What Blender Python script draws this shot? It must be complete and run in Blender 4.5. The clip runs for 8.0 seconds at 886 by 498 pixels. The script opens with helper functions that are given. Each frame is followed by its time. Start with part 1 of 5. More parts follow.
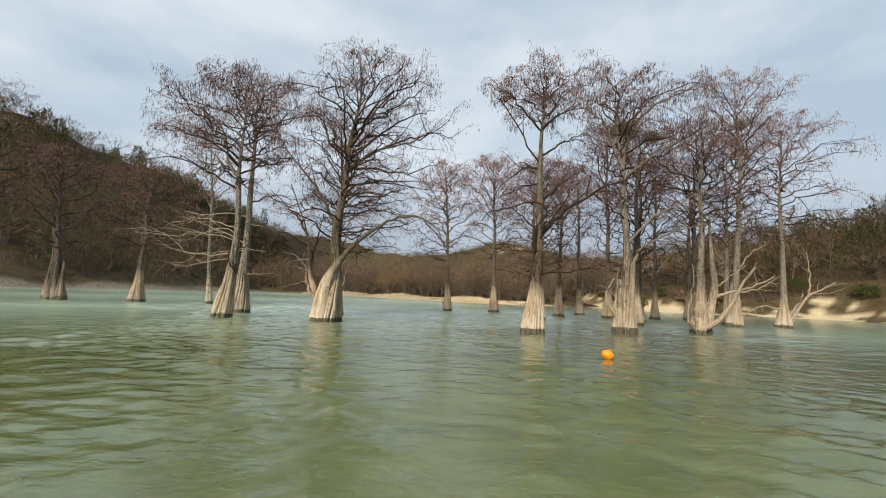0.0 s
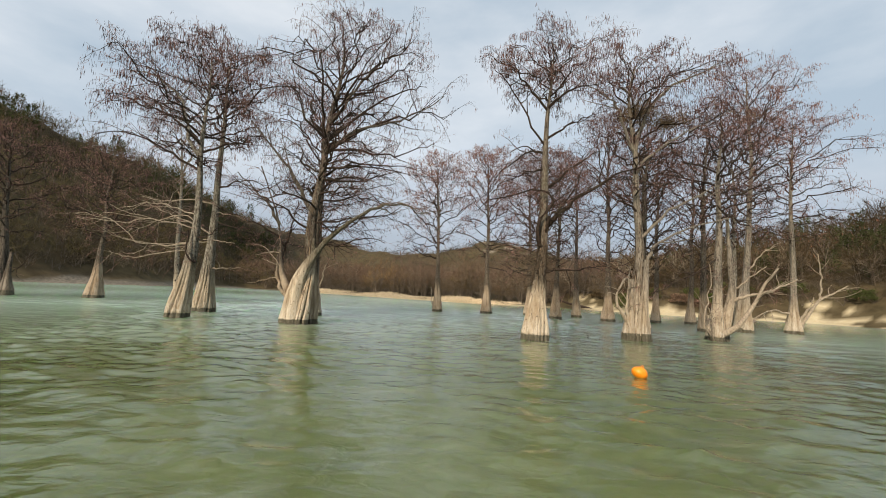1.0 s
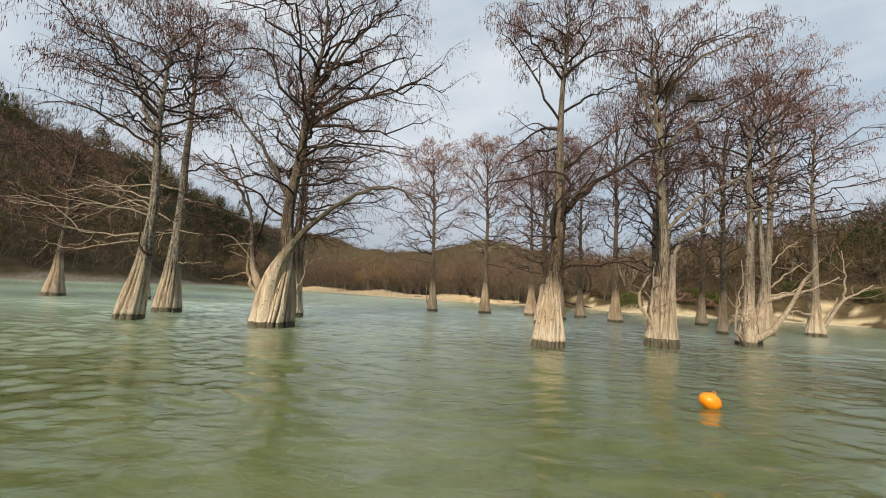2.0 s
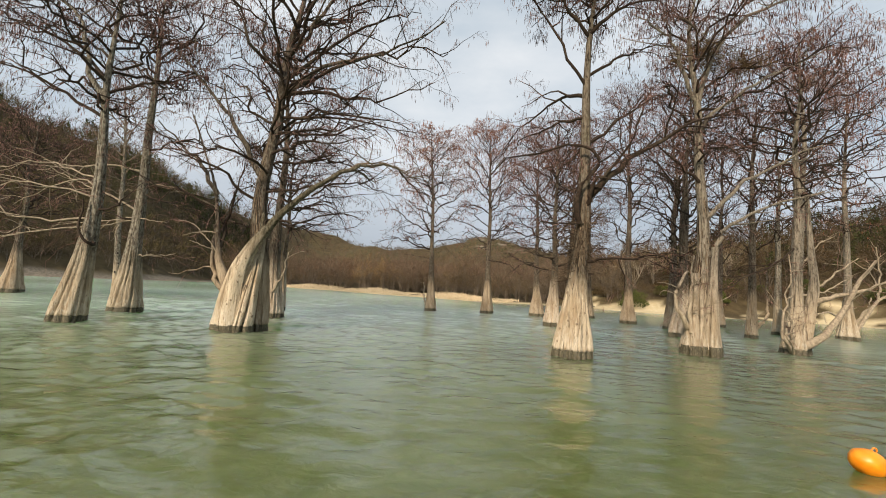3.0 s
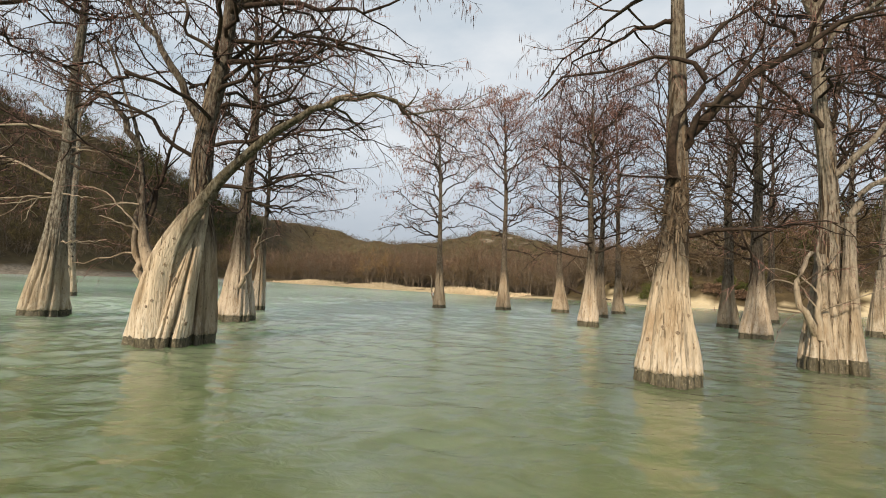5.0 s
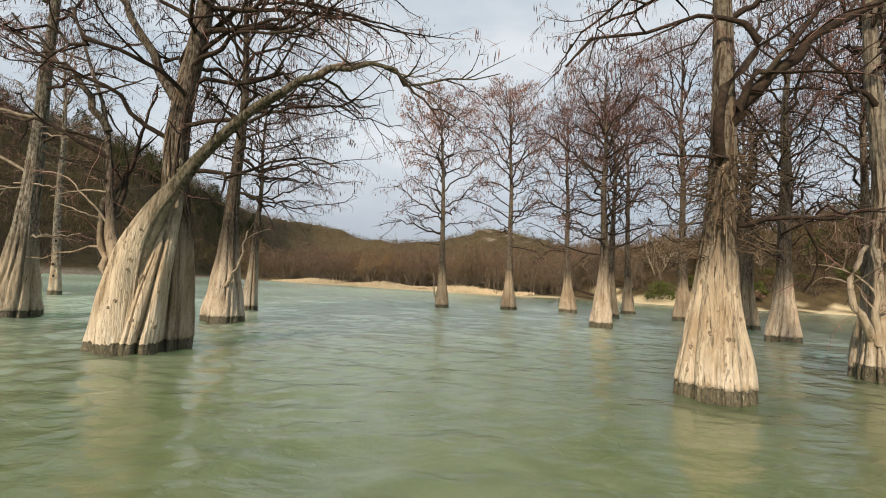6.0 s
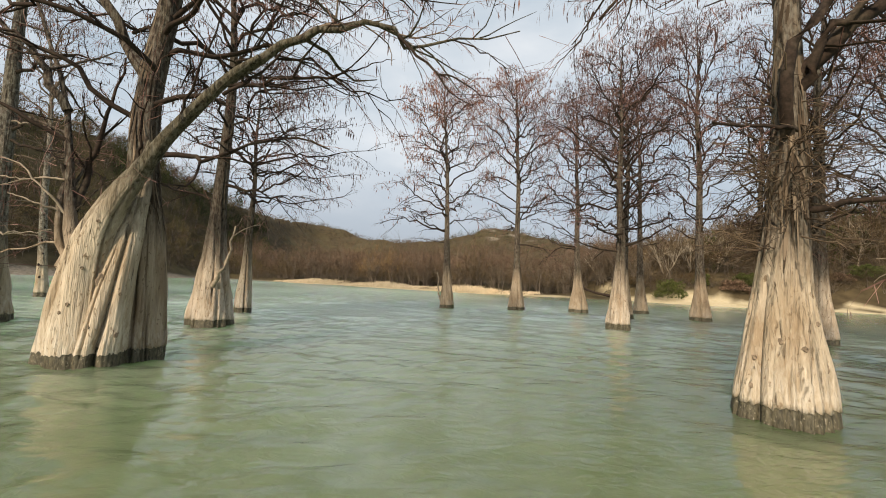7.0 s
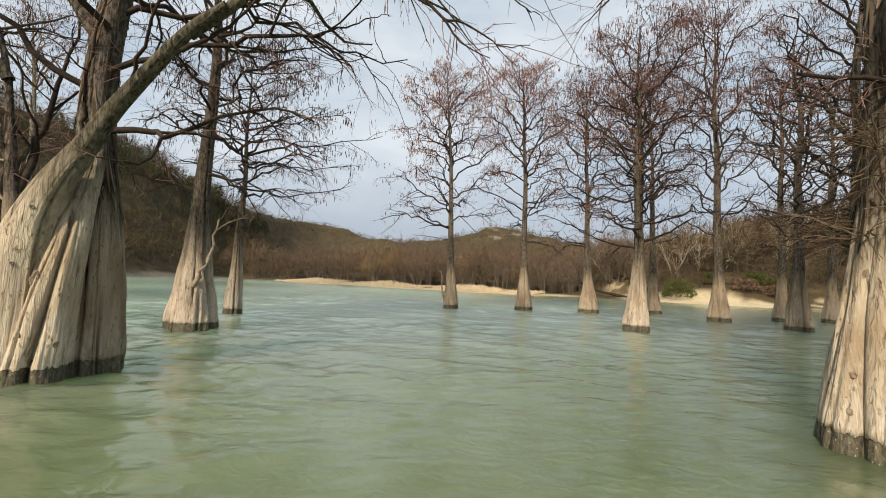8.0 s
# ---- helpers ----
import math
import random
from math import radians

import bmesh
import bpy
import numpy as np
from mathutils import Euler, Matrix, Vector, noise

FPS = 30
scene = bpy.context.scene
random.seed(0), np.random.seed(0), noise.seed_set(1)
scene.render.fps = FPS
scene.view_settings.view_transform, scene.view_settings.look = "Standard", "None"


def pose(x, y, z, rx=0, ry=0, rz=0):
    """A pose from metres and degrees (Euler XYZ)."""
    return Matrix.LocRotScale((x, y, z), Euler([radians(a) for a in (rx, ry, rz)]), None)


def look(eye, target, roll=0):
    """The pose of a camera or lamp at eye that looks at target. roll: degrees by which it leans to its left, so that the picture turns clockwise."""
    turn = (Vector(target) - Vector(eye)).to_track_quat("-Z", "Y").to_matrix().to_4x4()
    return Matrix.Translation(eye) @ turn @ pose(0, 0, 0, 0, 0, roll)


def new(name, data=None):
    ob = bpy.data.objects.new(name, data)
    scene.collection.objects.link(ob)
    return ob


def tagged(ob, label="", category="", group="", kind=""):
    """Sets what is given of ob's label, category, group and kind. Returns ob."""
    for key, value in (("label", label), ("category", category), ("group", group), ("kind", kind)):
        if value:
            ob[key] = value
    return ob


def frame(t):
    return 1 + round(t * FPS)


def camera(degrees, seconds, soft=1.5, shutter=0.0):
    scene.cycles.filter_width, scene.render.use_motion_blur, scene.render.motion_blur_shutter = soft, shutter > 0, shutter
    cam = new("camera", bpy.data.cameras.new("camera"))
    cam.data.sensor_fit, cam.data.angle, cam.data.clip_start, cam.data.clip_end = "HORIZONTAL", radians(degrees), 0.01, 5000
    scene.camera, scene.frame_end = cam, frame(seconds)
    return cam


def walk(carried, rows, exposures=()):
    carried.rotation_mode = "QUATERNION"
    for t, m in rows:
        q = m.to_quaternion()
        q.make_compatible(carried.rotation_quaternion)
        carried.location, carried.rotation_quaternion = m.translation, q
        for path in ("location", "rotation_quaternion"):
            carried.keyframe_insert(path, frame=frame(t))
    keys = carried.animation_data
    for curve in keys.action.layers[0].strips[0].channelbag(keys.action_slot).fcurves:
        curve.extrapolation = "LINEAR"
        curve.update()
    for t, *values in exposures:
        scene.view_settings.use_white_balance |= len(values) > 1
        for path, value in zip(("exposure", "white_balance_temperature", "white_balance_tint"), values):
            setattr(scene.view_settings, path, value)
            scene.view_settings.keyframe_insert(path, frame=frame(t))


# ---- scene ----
cam = camera(93.1, 8.0, 1.0)
PATH = [
    (0, (0.47, 1.035, 1.81), (0.43, 3.023, 2.019), 2.3),
    (0.5, (0.467, 2.455, 1.803), (0.451, 4.444, 2.014), 2.8),
    (1, (0.382, 3.852, 1.817), (0.391, 5.841, 2.025), 3.0),
    (1.5, (0.321, 5.246, 1.83), (0.347, 7.235, 2.036), 3.0),
    (3, (0.208, 9.486, 1.827), (0.256, 11.476, 2.019), 3.4),
    (3.5, (0.2, 10.896, 1.802), (0.254, 12.886, 1.994), 2.9),
    (4, (0.12, 12.282, 1.773), (0.161, 14.273, 1.96), 2.5),
    (4.5, (0.031, 13.325, 1.762), (0.064, 15.317, 1.936), 2.6),
    (6, (-0.115, 15.357, 1.722), (-0.094, 17.35, 1.882), 2.8),
    (6.5, (-0.148, 16.016, 1.714), (-0.135, 18.01, 1.873), 2.6),
    (7, (-0.187, 16.618, 1.702), (-0.181, 18.612, 1.86), 2.5),
    (7.5, (-0.237, 17.277, 1.698), (-0.239, 19.27, 1.854), 2.4),
    (8, (-0.254, 17.921, 1.679), (-0.26, 19.915, 1.833), 2.4),
]
walk(cam, [(t, look(eye, target, roll)) for t, eye, target, roll in PATH], [(0.0, 0.11, 6950, 11.5), (0.6, 0.10, 7000, 12), (1.5, 0.08, 7150, 13), (3.2, 0.18, 7400, 13.4), (6.2, 0.17, 7420, 13.6), (8.0, 0.17, 7190, 12.7)])

# ---------------------------------------------------------------- daylight
SUN_AZ, SUN_EL = -154.0, 33.0      # degrees from straight ahead (clockwise) and above the horizon
world = bpy.data.worlds.new("hazy_sky")
scene.world = world
world.use_nodes = True
wn, wl = world.node_tree.nodes, world.node_tree.links
wn.clear()
w_out = wn.new("ShaderNodeOutputWorld")
w_bg = wn.new("ShaderNodeBackground")
w_sky = wn.new("ShaderNodeTexSky")
w_sky.sky_type = "NISHITA"
w_sky.sun_disc = False
w_sky.sun_elevation = radians(SUN_EL)
w_sky.sun_rotation = radians(SUN_AZ)
w_sky.dust_density = 2.0
w_co = wn.new("ShaderNodeTexCoord")
w_map = wn.new("ShaderNodeMapping")
w_map.inputs["Scale"].default_value = (1.0, 1.0, 2.6)
w_map.inputs["Location"].default_value = (0.35, 0.2, 0.1)
w_no = wn.new("ShaderNodeTexNoise")
w_no.inputs["Scale"].default_value = 1.9
w_no.inputs["Detail"].default_value = 7.0
w_no.inputs["Roughness"].default_value = 0.55
w_ramp = wn.new("ShaderNodeValToRGB")
w_ramp.color_ramp.elements[0].position, w_ramp.color_ramp.elements[0].color = 0.36, (4.4, 5.75, 7.2, 1)
w_ramp.color_ramp.elements[1].position, w_ramp.color_ramp.elements[1].color = 0.68, (7.4, 8.4, 9.5, 1)
w_mix = wn.new("ShaderNodeMixRGB")
w_mix.inputs[0].default_value = 0.9
wl.new(w_co.outputs["Generated"], w_map.inputs["Vector"])
wl.new(w_map.outputs["Vector"], w_no.inputs["Vector"])
wl.new(w_no.outputs["Fac"], w_ramp.inputs["Fac"])
wl.new(w_sky.outputs["Color"], w_mix.inputs[1])
w_sep = wn.new("ShaderNodeSeparateXYZ")
wl.new(w_co.outputs["Generated"], w_sep.inputs[0])
w_up = wn.new("ShaderNodeMapRange")
w_up.inputs["From Min"].default_value, w_up.inputs["From Max"].default_value = 0.03, 0.30
wl.new(w_sep.outputs["Z"], w_up.inputs["Value"])
w_low = wn.new("ShaderNodeMixRGB")
w_low.inputs[1].default_value = (3.5, 4.3, 5.5, 1)
wl.new(w_up.outputs["Result"], w_low.inputs[0])
wl.new(w_ramp.outputs["Color"], w_low.inputs[2])
wl.new(w_low.outputs["Color"], w_mix.inputs[2])
wl.new(w_mix.outputs["Color"], w_bg.inputs["Color"])
w_bg.inputs["Strength"].default_value = 0.1
wl.new(w_bg.outputs["Background"], w_out.inputs["Surface"])

sun_data = bpy.data.lights.new("sun", "SUN")
sun_data.energy, sun_data.angle, sun_data.color = 4.6, radians(4.5), (1.0, 0.90, 0.74)
sun = new("sun", sun_data)
_sd = Vector((math.sin(radians(SUN_AZ)) * math.cos(radians(SUN_EL)), math.cos(radians(SUN_AZ)) * math.cos(radians(SUN_EL)), math.sin(radians(SUN_EL))))
sun.matrix_world = look(tuple(_sd * 50), (0, 0, 0))


# ---------------------------------------------------------------- materials
class Mat:
    """A node material with short ways to chain textures."""

    def __init__(self, name, rough=0.85, spec=0.3):
        self.m = bpy.data.materials.new(name)
        self.m.use_nodes = True
        self.n, self.l = self.m.node_tree.nodes, self.m.node_tree.links
        self.p = self.n["Principled BSDF"]
        self.p.inputs["Roughness"].default_value = rough
        self.p.inputs["Specular IOR Level"].default_value = spec
        self.geo = self.n.new("ShaderNodeNewGeometry")

    def noise(self, scale=(1, 1, 1), size=1.0, detail=5.0, rough=0.55, warp=0.0):
        mp = self.n.new("ShaderNodeMapping")
        mp.inputs["Scale"].default_value = scale
        self.l.new(self.geo.outputs["Position"], mp.inputs["Vector"])
        tx = self.n.new("ShaderNodeTexNoise")
        tx.inputs["Scale"].default_value = size
        tx.inputs["Detail"].default_value = detail
        tx.inputs["Roughness"].default_value = rough
        tx.inputs["Distortion"].default_value = warp
        self.l.new(mp.outputs["Vector"], tx.inputs["Vector"])
        return tx.outputs["Fac"]

    def ramp(self, fac, *stops):
        r = self.n.new("ShaderNodeValToRGB")
        e = r.color_ramp.elements
        while len(e) < len(stops):
            e.new(0.5)
        for el, (pos, col) in zip(e, stops):
            el.position = pos
            el.color = (*col, 1) if len(col) == 3 else col
        self.l.new(fac, r.inputs["Fac"])
        return r.outputs["Color"]

    def mix(self, fac, a, b, mode="MIX"):
        x = self.n.new("ShaderNodeMixRGB")
        x.blend_type = mode
        for sock, v in zip(x.inputs, (fac, a, b)):
            if isinstance(v, (int, float)):
                sock.default_value = v
            elif isinstance(v, tuple):
                sock.default_value = (*v, 1)
            else:
                self.l.new(v, sock)
        return x.outputs["Color"]

    def math(self, op, a, b=0.0):
        x = self.n.new("ShaderNodeMath")
        x.operation = op
        for sock, v in zip(x.inputs, (a, b)):
            if isinstance(v, (int, float)):
                sock.default_value = v
            else:
                self.l.new(v, sock)
        return x.outputs[0]

    def height(self, lo, hi, wobble=None, amount=0.0):
        """0 below the height lo, 1 above hi, with an edge that wobbles."""
        sp = self.n.new("ShaderNodeSeparateXYZ")
        self.l.new(self.geo.outputs["Position"], sp.inputs[0])
        z = sp.outputs["Z"]
        if wobble is not None:
            z = self.math("ADD", z, self.math("MULTIPLY", self.math("SUBTRACT", wobble, 0.5), amount))
        mr = self.n.new("ShaderNodeMapRange")
        mr.inputs["From Min"].default_value, mr.inputs["From Max"].default_value = lo, hi
        self.l.new(z, mr.inputs["Value"])
        return mr.outputs["Result"]

    def attribute(self, name):
        a = self.n.new("ShaderNodeAttribute")
        a.attribute_name = name
        return a.outputs["Fac"]

    def island(self):
        return self.geo.outputs["Random Per Island"]

    def colour(self, socket):
        self.l.new(socket, self.p.inputs["Base Color"])
        return self

    def bump(self, fac, strength=0.5, distance=0.02):
        b = self.n.new("ShaderNodeBump")
        b.inputs["Strength"].default_value = strength
        b.inputs["Distance"].default_value = distance
        self.l.new(fac, b.inputs["Height"])
        self.l.new(b.outputs["Normal"], self.p.inputs["Normal"])
        return self


def bark_material(name, low, low_dark, high, high_dark, change, lichen=0.0, soft=0.8):
    m = Mat(name, 0.9, 0.2)
    streak = m.noise((20, 20, 1.5), 1.0, 6.0, 0.62, 0.6)
    broad = m.noise((3.5, 3.5, 0.9), 1.0, 4.0, 0.6)
    spots = m.noise((11, 11, 5.5), 1.5, 3.0, 0.55, 0.4)
    crack = m.noise((13, 13, 0.55), 1.0, 7.0, 0.62, 0.7)
    flake = m.noise((28, 28, 2.6), 1.0, 5.0, 0.62, 0.5)
    pale = m.ramp(streak, (0.28, tuple(c * 0.68 for c in low)), (0.42, low), (0.70, tuple(min(1, c * 1.28) for c in low)))
    pale = m.mix(m.ramp(broad, (0.45, (0, 0, 0)), (0.66, (0.75, 0.75, 0.75))), pale, tuple(c * f for c, f in zip(low, (0.62, 0.52, 0.42))))
    pale = m.mix(m.ramp(flake, (0.56, (0, 0, 0)), (0.70, (0.4, 0.4, 0.4))), pale, tuple(min(1, c * f) for c, f in zip(low, (1.55, 1.6, 1.66))))
    pale = m.mix(m.ramp(crack, (0.315, (0.95, 0.95, 0.95)), (0.36, (0, 0, 0))), pale, low_dark)
    pale = m.mix(m.ramp(spots, (0.615, (0, 0, 0)), (0.67, (0.85, 0.85, 0.85))), pale, tuple(c * f for c, f in zip(low, (0.36, 0.29, 0.22))))
    fleck = m.noise((38, 38, 2.2), 1.0, 4.0, 0.6, 0.6)
    pale = m.mix(m.ramp(fleck, (0.58, (0, 0, 0)), (0.70, (0.45, 0.45, 0.45))), pale, tuple(min(1, c * f) for c, f in zip(low, (1.35, 1.4, 1.45))))
    stain = m.noise((1.3, 1.3, 0.6), 1.0, 4.0, 0.6, 0.8)
    pale = m.mix(m.ramp(stain, (0.46, (0, 0, 0)), (0.68, (0.6, 0.6, 0.6))), pale, tuple(c * f for c, f in zip(low, (0.72, 0.66, 0.58))))
    salt = m.noise((12, 12, 4), 1.0, 5.0, 0.65, 0.8)
    salt = m.mix(m.height(0.35, 1.15, stain, 1.2), m.ramp(salt, (0.44, (0, 0, 0)), (0.60, (0.7, 0.7, 0.7))), (0, 0, 0))
    pale = m.mix(salt, pale, tuple(min(1, c * f) for c, f in zip(low, (1.36, 1.46, 1.62))))
    grey = m.ramp(streak, (0.32, high_dark), (0.52, high), (0.75, tuple(min(1, c * 1.5) for c in high)))
    grey = m.mix(m.ramp(crack, (0.33, (0.9, 0.9, 0.9)), (0.47, (0, 0, 0))), grey, tuple(c * 0.22 for c in high))
    grey = m.mix(m.ramp(broad, (0.5, (0, 0, 0)), (0.75, (0.5, 0.5, 0.5))), grey, (0.12, 0.11, 0.07))
    if lichen:
        blot = m.noise((16, 16, 7), 1.0, 4.0, 0.6, 0.3)
        grey = m.mix(m.ramp(blot, (0.50, (0, 0, 0)), (0.58, (lichen, lichen, lichen))), grey, (0.36, 0.35, 0.30))
        grey = m.mix(m.ramp(blot, (0.36, (0.85, 0.85, 0.85)), (0.43, (0, 0, 0))), grey, high_dark)
    m.colour(m.mix(m.height(change - soft, change + soft, broad, 2 * soft), pale, grey))
    rise = m.mix(0.35, m.mix(0.6, streak, m.ramp(crack, (0.28, (0, 0, 0)), (0.42, (1, 1, 1)))), flake)
    return m.bump(rise, 1.0, 0.12).m


BARK = bark_material("bleached_cypress_bark", (0.470, 0.392, 0.308), (0.115, 0.087, 0.063), (0.092, 0.072, 0.055), (0.020, 0.015, 0.012), 2.4, 0.15)
BARK_SHAG = bark_material("shaggy_cypress_bark", (0.46, 0.388, 0.295), (0.115, 0.087, 0.063), (0.135, 0.109, 0.083), (0.028, 0.022, 0.017), 2.25, 0.2, 0.45)
BARK_PALE = bark_material("smooth_tan_cypress_bark", (0.50, 0.425, 0.325), (0.115, 0.087, 0.063), (0.098, 0.084, 0.058), (0.030, 0.025, 0.017), 2.75, 0.2, 0.7)
BARK_TALL = bark_material("pale_stemmed_cypress_bark", (0.40, 0.338, 0.258), (0.10, 0.078, 0.058), (0.205, 0.175, 0.140), (0.055, 0.045, 0.036), 2.3, 0.25, 0.9)
BARK_GREY = bark_material("grey_cypress_bark", (0.40, 0.335, 0.25), (0.075, 0.058, 0.044), (0.155, 0.135, 0.108), (0.04, 0.033, 0.027), 2.1, 0.5)
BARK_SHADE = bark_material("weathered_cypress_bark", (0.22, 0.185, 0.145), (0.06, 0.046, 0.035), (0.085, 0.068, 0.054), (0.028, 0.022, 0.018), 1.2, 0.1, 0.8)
BARK_DUSK = bark_material("brown_cypress_bark", (0.33, 0.265, 0.195), (0.07, 0.052, 0.038), (0.092, 0.070, 0.054), (0.026, 0.020, 0.016), 2.5, 0.22, 0.5)


def plain_material(name, dark, light, scale, size, rough=0.9, bump=0.4, dist=0.01):
    m = Mat(name, rough, 0.2)
    f = m.noise(scale, size, 5.0, 0.6, 0.3)
    m.colour(m.ramp(f, (0.3, dark), (0.7, light)))
    return m.bump(f, bump, dist).m


m = Mat("waterlogged_bark", 0.55, 0.4)
f1 = m.noise((30, 30, 9), 1.0, 4.0, 0.6)
f2 = m.noise((34, 34, 20), 1.0, 3.0, 0.6)
m.colour(m.mix(m.ramp(f2, (0.60, (0, 0, 0)), (0.68, (0.6, 0.6, 0.6))), m.ramp(f1, (0.32, (0.022, 0.020, 0.012)), (0.65, (0.12, 0.105, 0.068))), (0.40, 0.36, 0.28)))
WET = m.bump(f1, 0.9, 0.03).m

m = Mat("limb_bark", 0.9, 0.2)
f1 = m.noise((14, 14, 14), 1.0, 5.0, 0.6)
f2 = m.noise((1.3, 1.3, 1.3), 1.0, 3.0, 0.5)
m.colour(m.mix(m.ramp(f2, (0.52, (0, 0, 0)), (0.70, (0.55, 0.55, 0.55))), m.ramp(f1, (0.3, (0.014, 0.010, 0.007)), (0.7, (0.048, 0.032, 0.024))), m.ramp(f1, (0.3, (0.036, 0.031, 0.021)), (0.7, (0.13, 0.104, 0.075)))))
LIMB = m.bump(f1, 0.7, 0.02).m
LIMB_TAN = plain_material("tan_limb_bark", (0.07, 0.052, 0.038), (0.25, 0.19, 0.14), (6, 6, 6), 1.0)
DEAD = plain_material("bleached_dead_wood", (0.16, 0.128, 0.095), (0.40, 0.335, 0.255), (9, 9, 9), 1.0)

m = Mat("cypress_twig", 0.9, 0.15)
m.colour(m.ramp(m.island(), (0.0, (0.058, 0.031, 0.025)), (0.6, (0.20, 0.108, 0.091)), (1.0, (0.37, 0.228, 0.197))))
TWIG = m.m
m = Mat("peeling_bark_strips", 0.9, 0.15)
m.colour(m.ramp(m.island(), (0.0, (0.030, 0.021, 0.014)), (0.5, (0.085, 0.062, 0.043)), (1.0, (0.25, 0.195, 0.140))))
SHAG = m.m
m = Mat("dry_twig_litter", 0.9, 0.15)
m.colour(m.ramp(m.island(), (0.0, (0.04, 0.027, 0.018)), (0.6, (0.09, 0.063, 0.042)), (1.0, (0.21, 0.155, 0.105))))
TUFT = m.m
m = Mat("olive_brown_broom_twigs", 0.9, 0.15)
m.colour(m.ramp(m.island(), (0.0, (0.07, 0.046, 0.026)), (0.6, (0.16, 0.108, 0.062)), (1.0, (0.28, 0.20, 0.12))))
BROOM = m.m
m = Mat("hanging_catkins", 0.85, 0.2)
m.colour(m.ramp(m.island(), (0.0, (0.030, 0.017, 0.015)), (0.6, (0.082, 0.044, 0.038)), (1.0, (0.19, 0.110, 0.095))))
CATKIN = m.m
m = Mat("russet_dry_needles", 0.85, 0.2)
m.colour(m.ramp(m.island(), (0.0, (0.10, 0.042, 0.028)), (0.6, (0.20, 0.085, 0.052)), (1.0, (0.30, 0.15, 0.09))))
RUSSET = m.m


def wood_material(name, a, b, c):
    w = Mat(name, 0.95, 0.1)
    big = w.noise((0.03, 0.03, 0.03), 1.0, 3.0, 0.5)
    isl = w.ramp(w.island(), (0.0, a), (0.55, b), (1.0, c))
    w.colour(w.mix(1.0, isl, w.ramp(big, (0.35, (0.78, 0.78, 0.76)), (0.65, (1.25, 1.14, 1.0))), "MULTIPLY"))
    return w.m


WOOD_BROWN = wood_material("bare_brown_twigs", (0.045, 0.035, 0.020), (0.098, 0.075, 0.044), (0.175, 0.135, 0.086))
WOOD_OLIVE = wood_material("bare_olive_twigs", (0.040, 0.034, 0.017), (0.092, 0.077, 0.038), (0.16, 0.135, 0.071))
WOOD_RED = wood_material("bare_reddish_twigs", (0.062, 0.042, 0.032), (0.128, 0.089, 0.067), (0.22, 0.163, 0.128))
WOOD_GREY = wood_material("bare_grey_twigs", (0.065, 0.053, 0.040), (0.135, 0.11, 0.082), (0.23, 0.19, 0.145))
WOOD_GOLD = wood_material("bare_golden_twigs", (0.09, 0.062, 0.034), (0.165, 0.115, 0.066), (0.26, 0.185, 0.11))
PINE = wood_material("dark_evergreen_needles", (0.024, 0.032, 0.014), (0.050, 0.064, 0.027), (0.088, 0.104, 0.044))
SHRUB = wood_material("green_shrub_leaves", (0.034, 0.044, 0.015), (0.068, 0.086, 0.029), (0.115, 0.135, 0.052))
JUNIPER = wood_material("olive_juniper_sprays", (0.046, 0.050, 0.019), (0.088, 0.094, 0.036), (0.14, 0.142, 0.062))
WOOD_DARK = wood_material("shaded_brown_twigs", (0.030, 0.022, 0.013), (0.066, 0.049, 0.029), (0.120, 0.090, 0.056))
STRAW = wood_material("straw_reed", (0.40, 0.34, 0.25), (0.58, 0.51, 0.39), (0.74, 0.68, 0.55))
STEM = plain_material("wood_stems", (0.055, 0.042, 0.032), (0.19, 0.155, 0.12), (4, 4, 1), 1.0)
STEM_PALE = plain_material("pale_wood_stems", (0.20, 0.165, 0.125), (0.42, 0.36, 0.28), (4, 4, 1), 1.0)

m = Mat("lake_bank", 0.95, 0.15)
f1 = m.noise((0.35, 0.35, 0.35), 1.0, 6.0, 0.6)
f2 = m.noise((2.2, 2.2, 2.2), 1.0, 5.0, 0.6)
f3 = m.noise((0.05, 0.05, 0.05), 1.0, 4.0, 0.55)
litter = m.mix(m.ramp(f3, (0.4, (0, 0, 0)), (0.65, (1, 1, 1))), m.ramp(f1, (0.3, (0.040, 0.030, 0.016)), (0.7, (0.100, 0.074, 0.040))), m.ramp(f1, (0.3, (0.044, 0.036, 0.018)), (0.7, (0.104, 0.084, 0.044))))
sand = m.mix(m.ramp(f2, (0.35, (0, 0, 0)), (0.7, (0.6, 0.6, 0.6))), m.ramp(f1, (0.3, (0.35, 0.28, 0.160)), (0.7, (0.50, 0.415, 0.265))), (0.54, 0.475, 0.345))
gravel = m.ramp(f2, (0.3, (0.10, 0.085, 0.066)), (0.7, (0.23, 0.20, 0.16)))
rock = m.ramp(f2, (0.3, (0.30, 0.26, 0.21)), (0.7, (0.52, 0.46, 0.38)))
g = m.mix(m.attribute("gravel"), litter, gravel)
g = m.mix(m.attribute("sand"), g, sand)
g = m.mix(m.attribute("rock"), g, rock)
m.colour(g)
GROUND = m.bump(m.mix(0.5, f1, f2), 0.7, 0.25).m

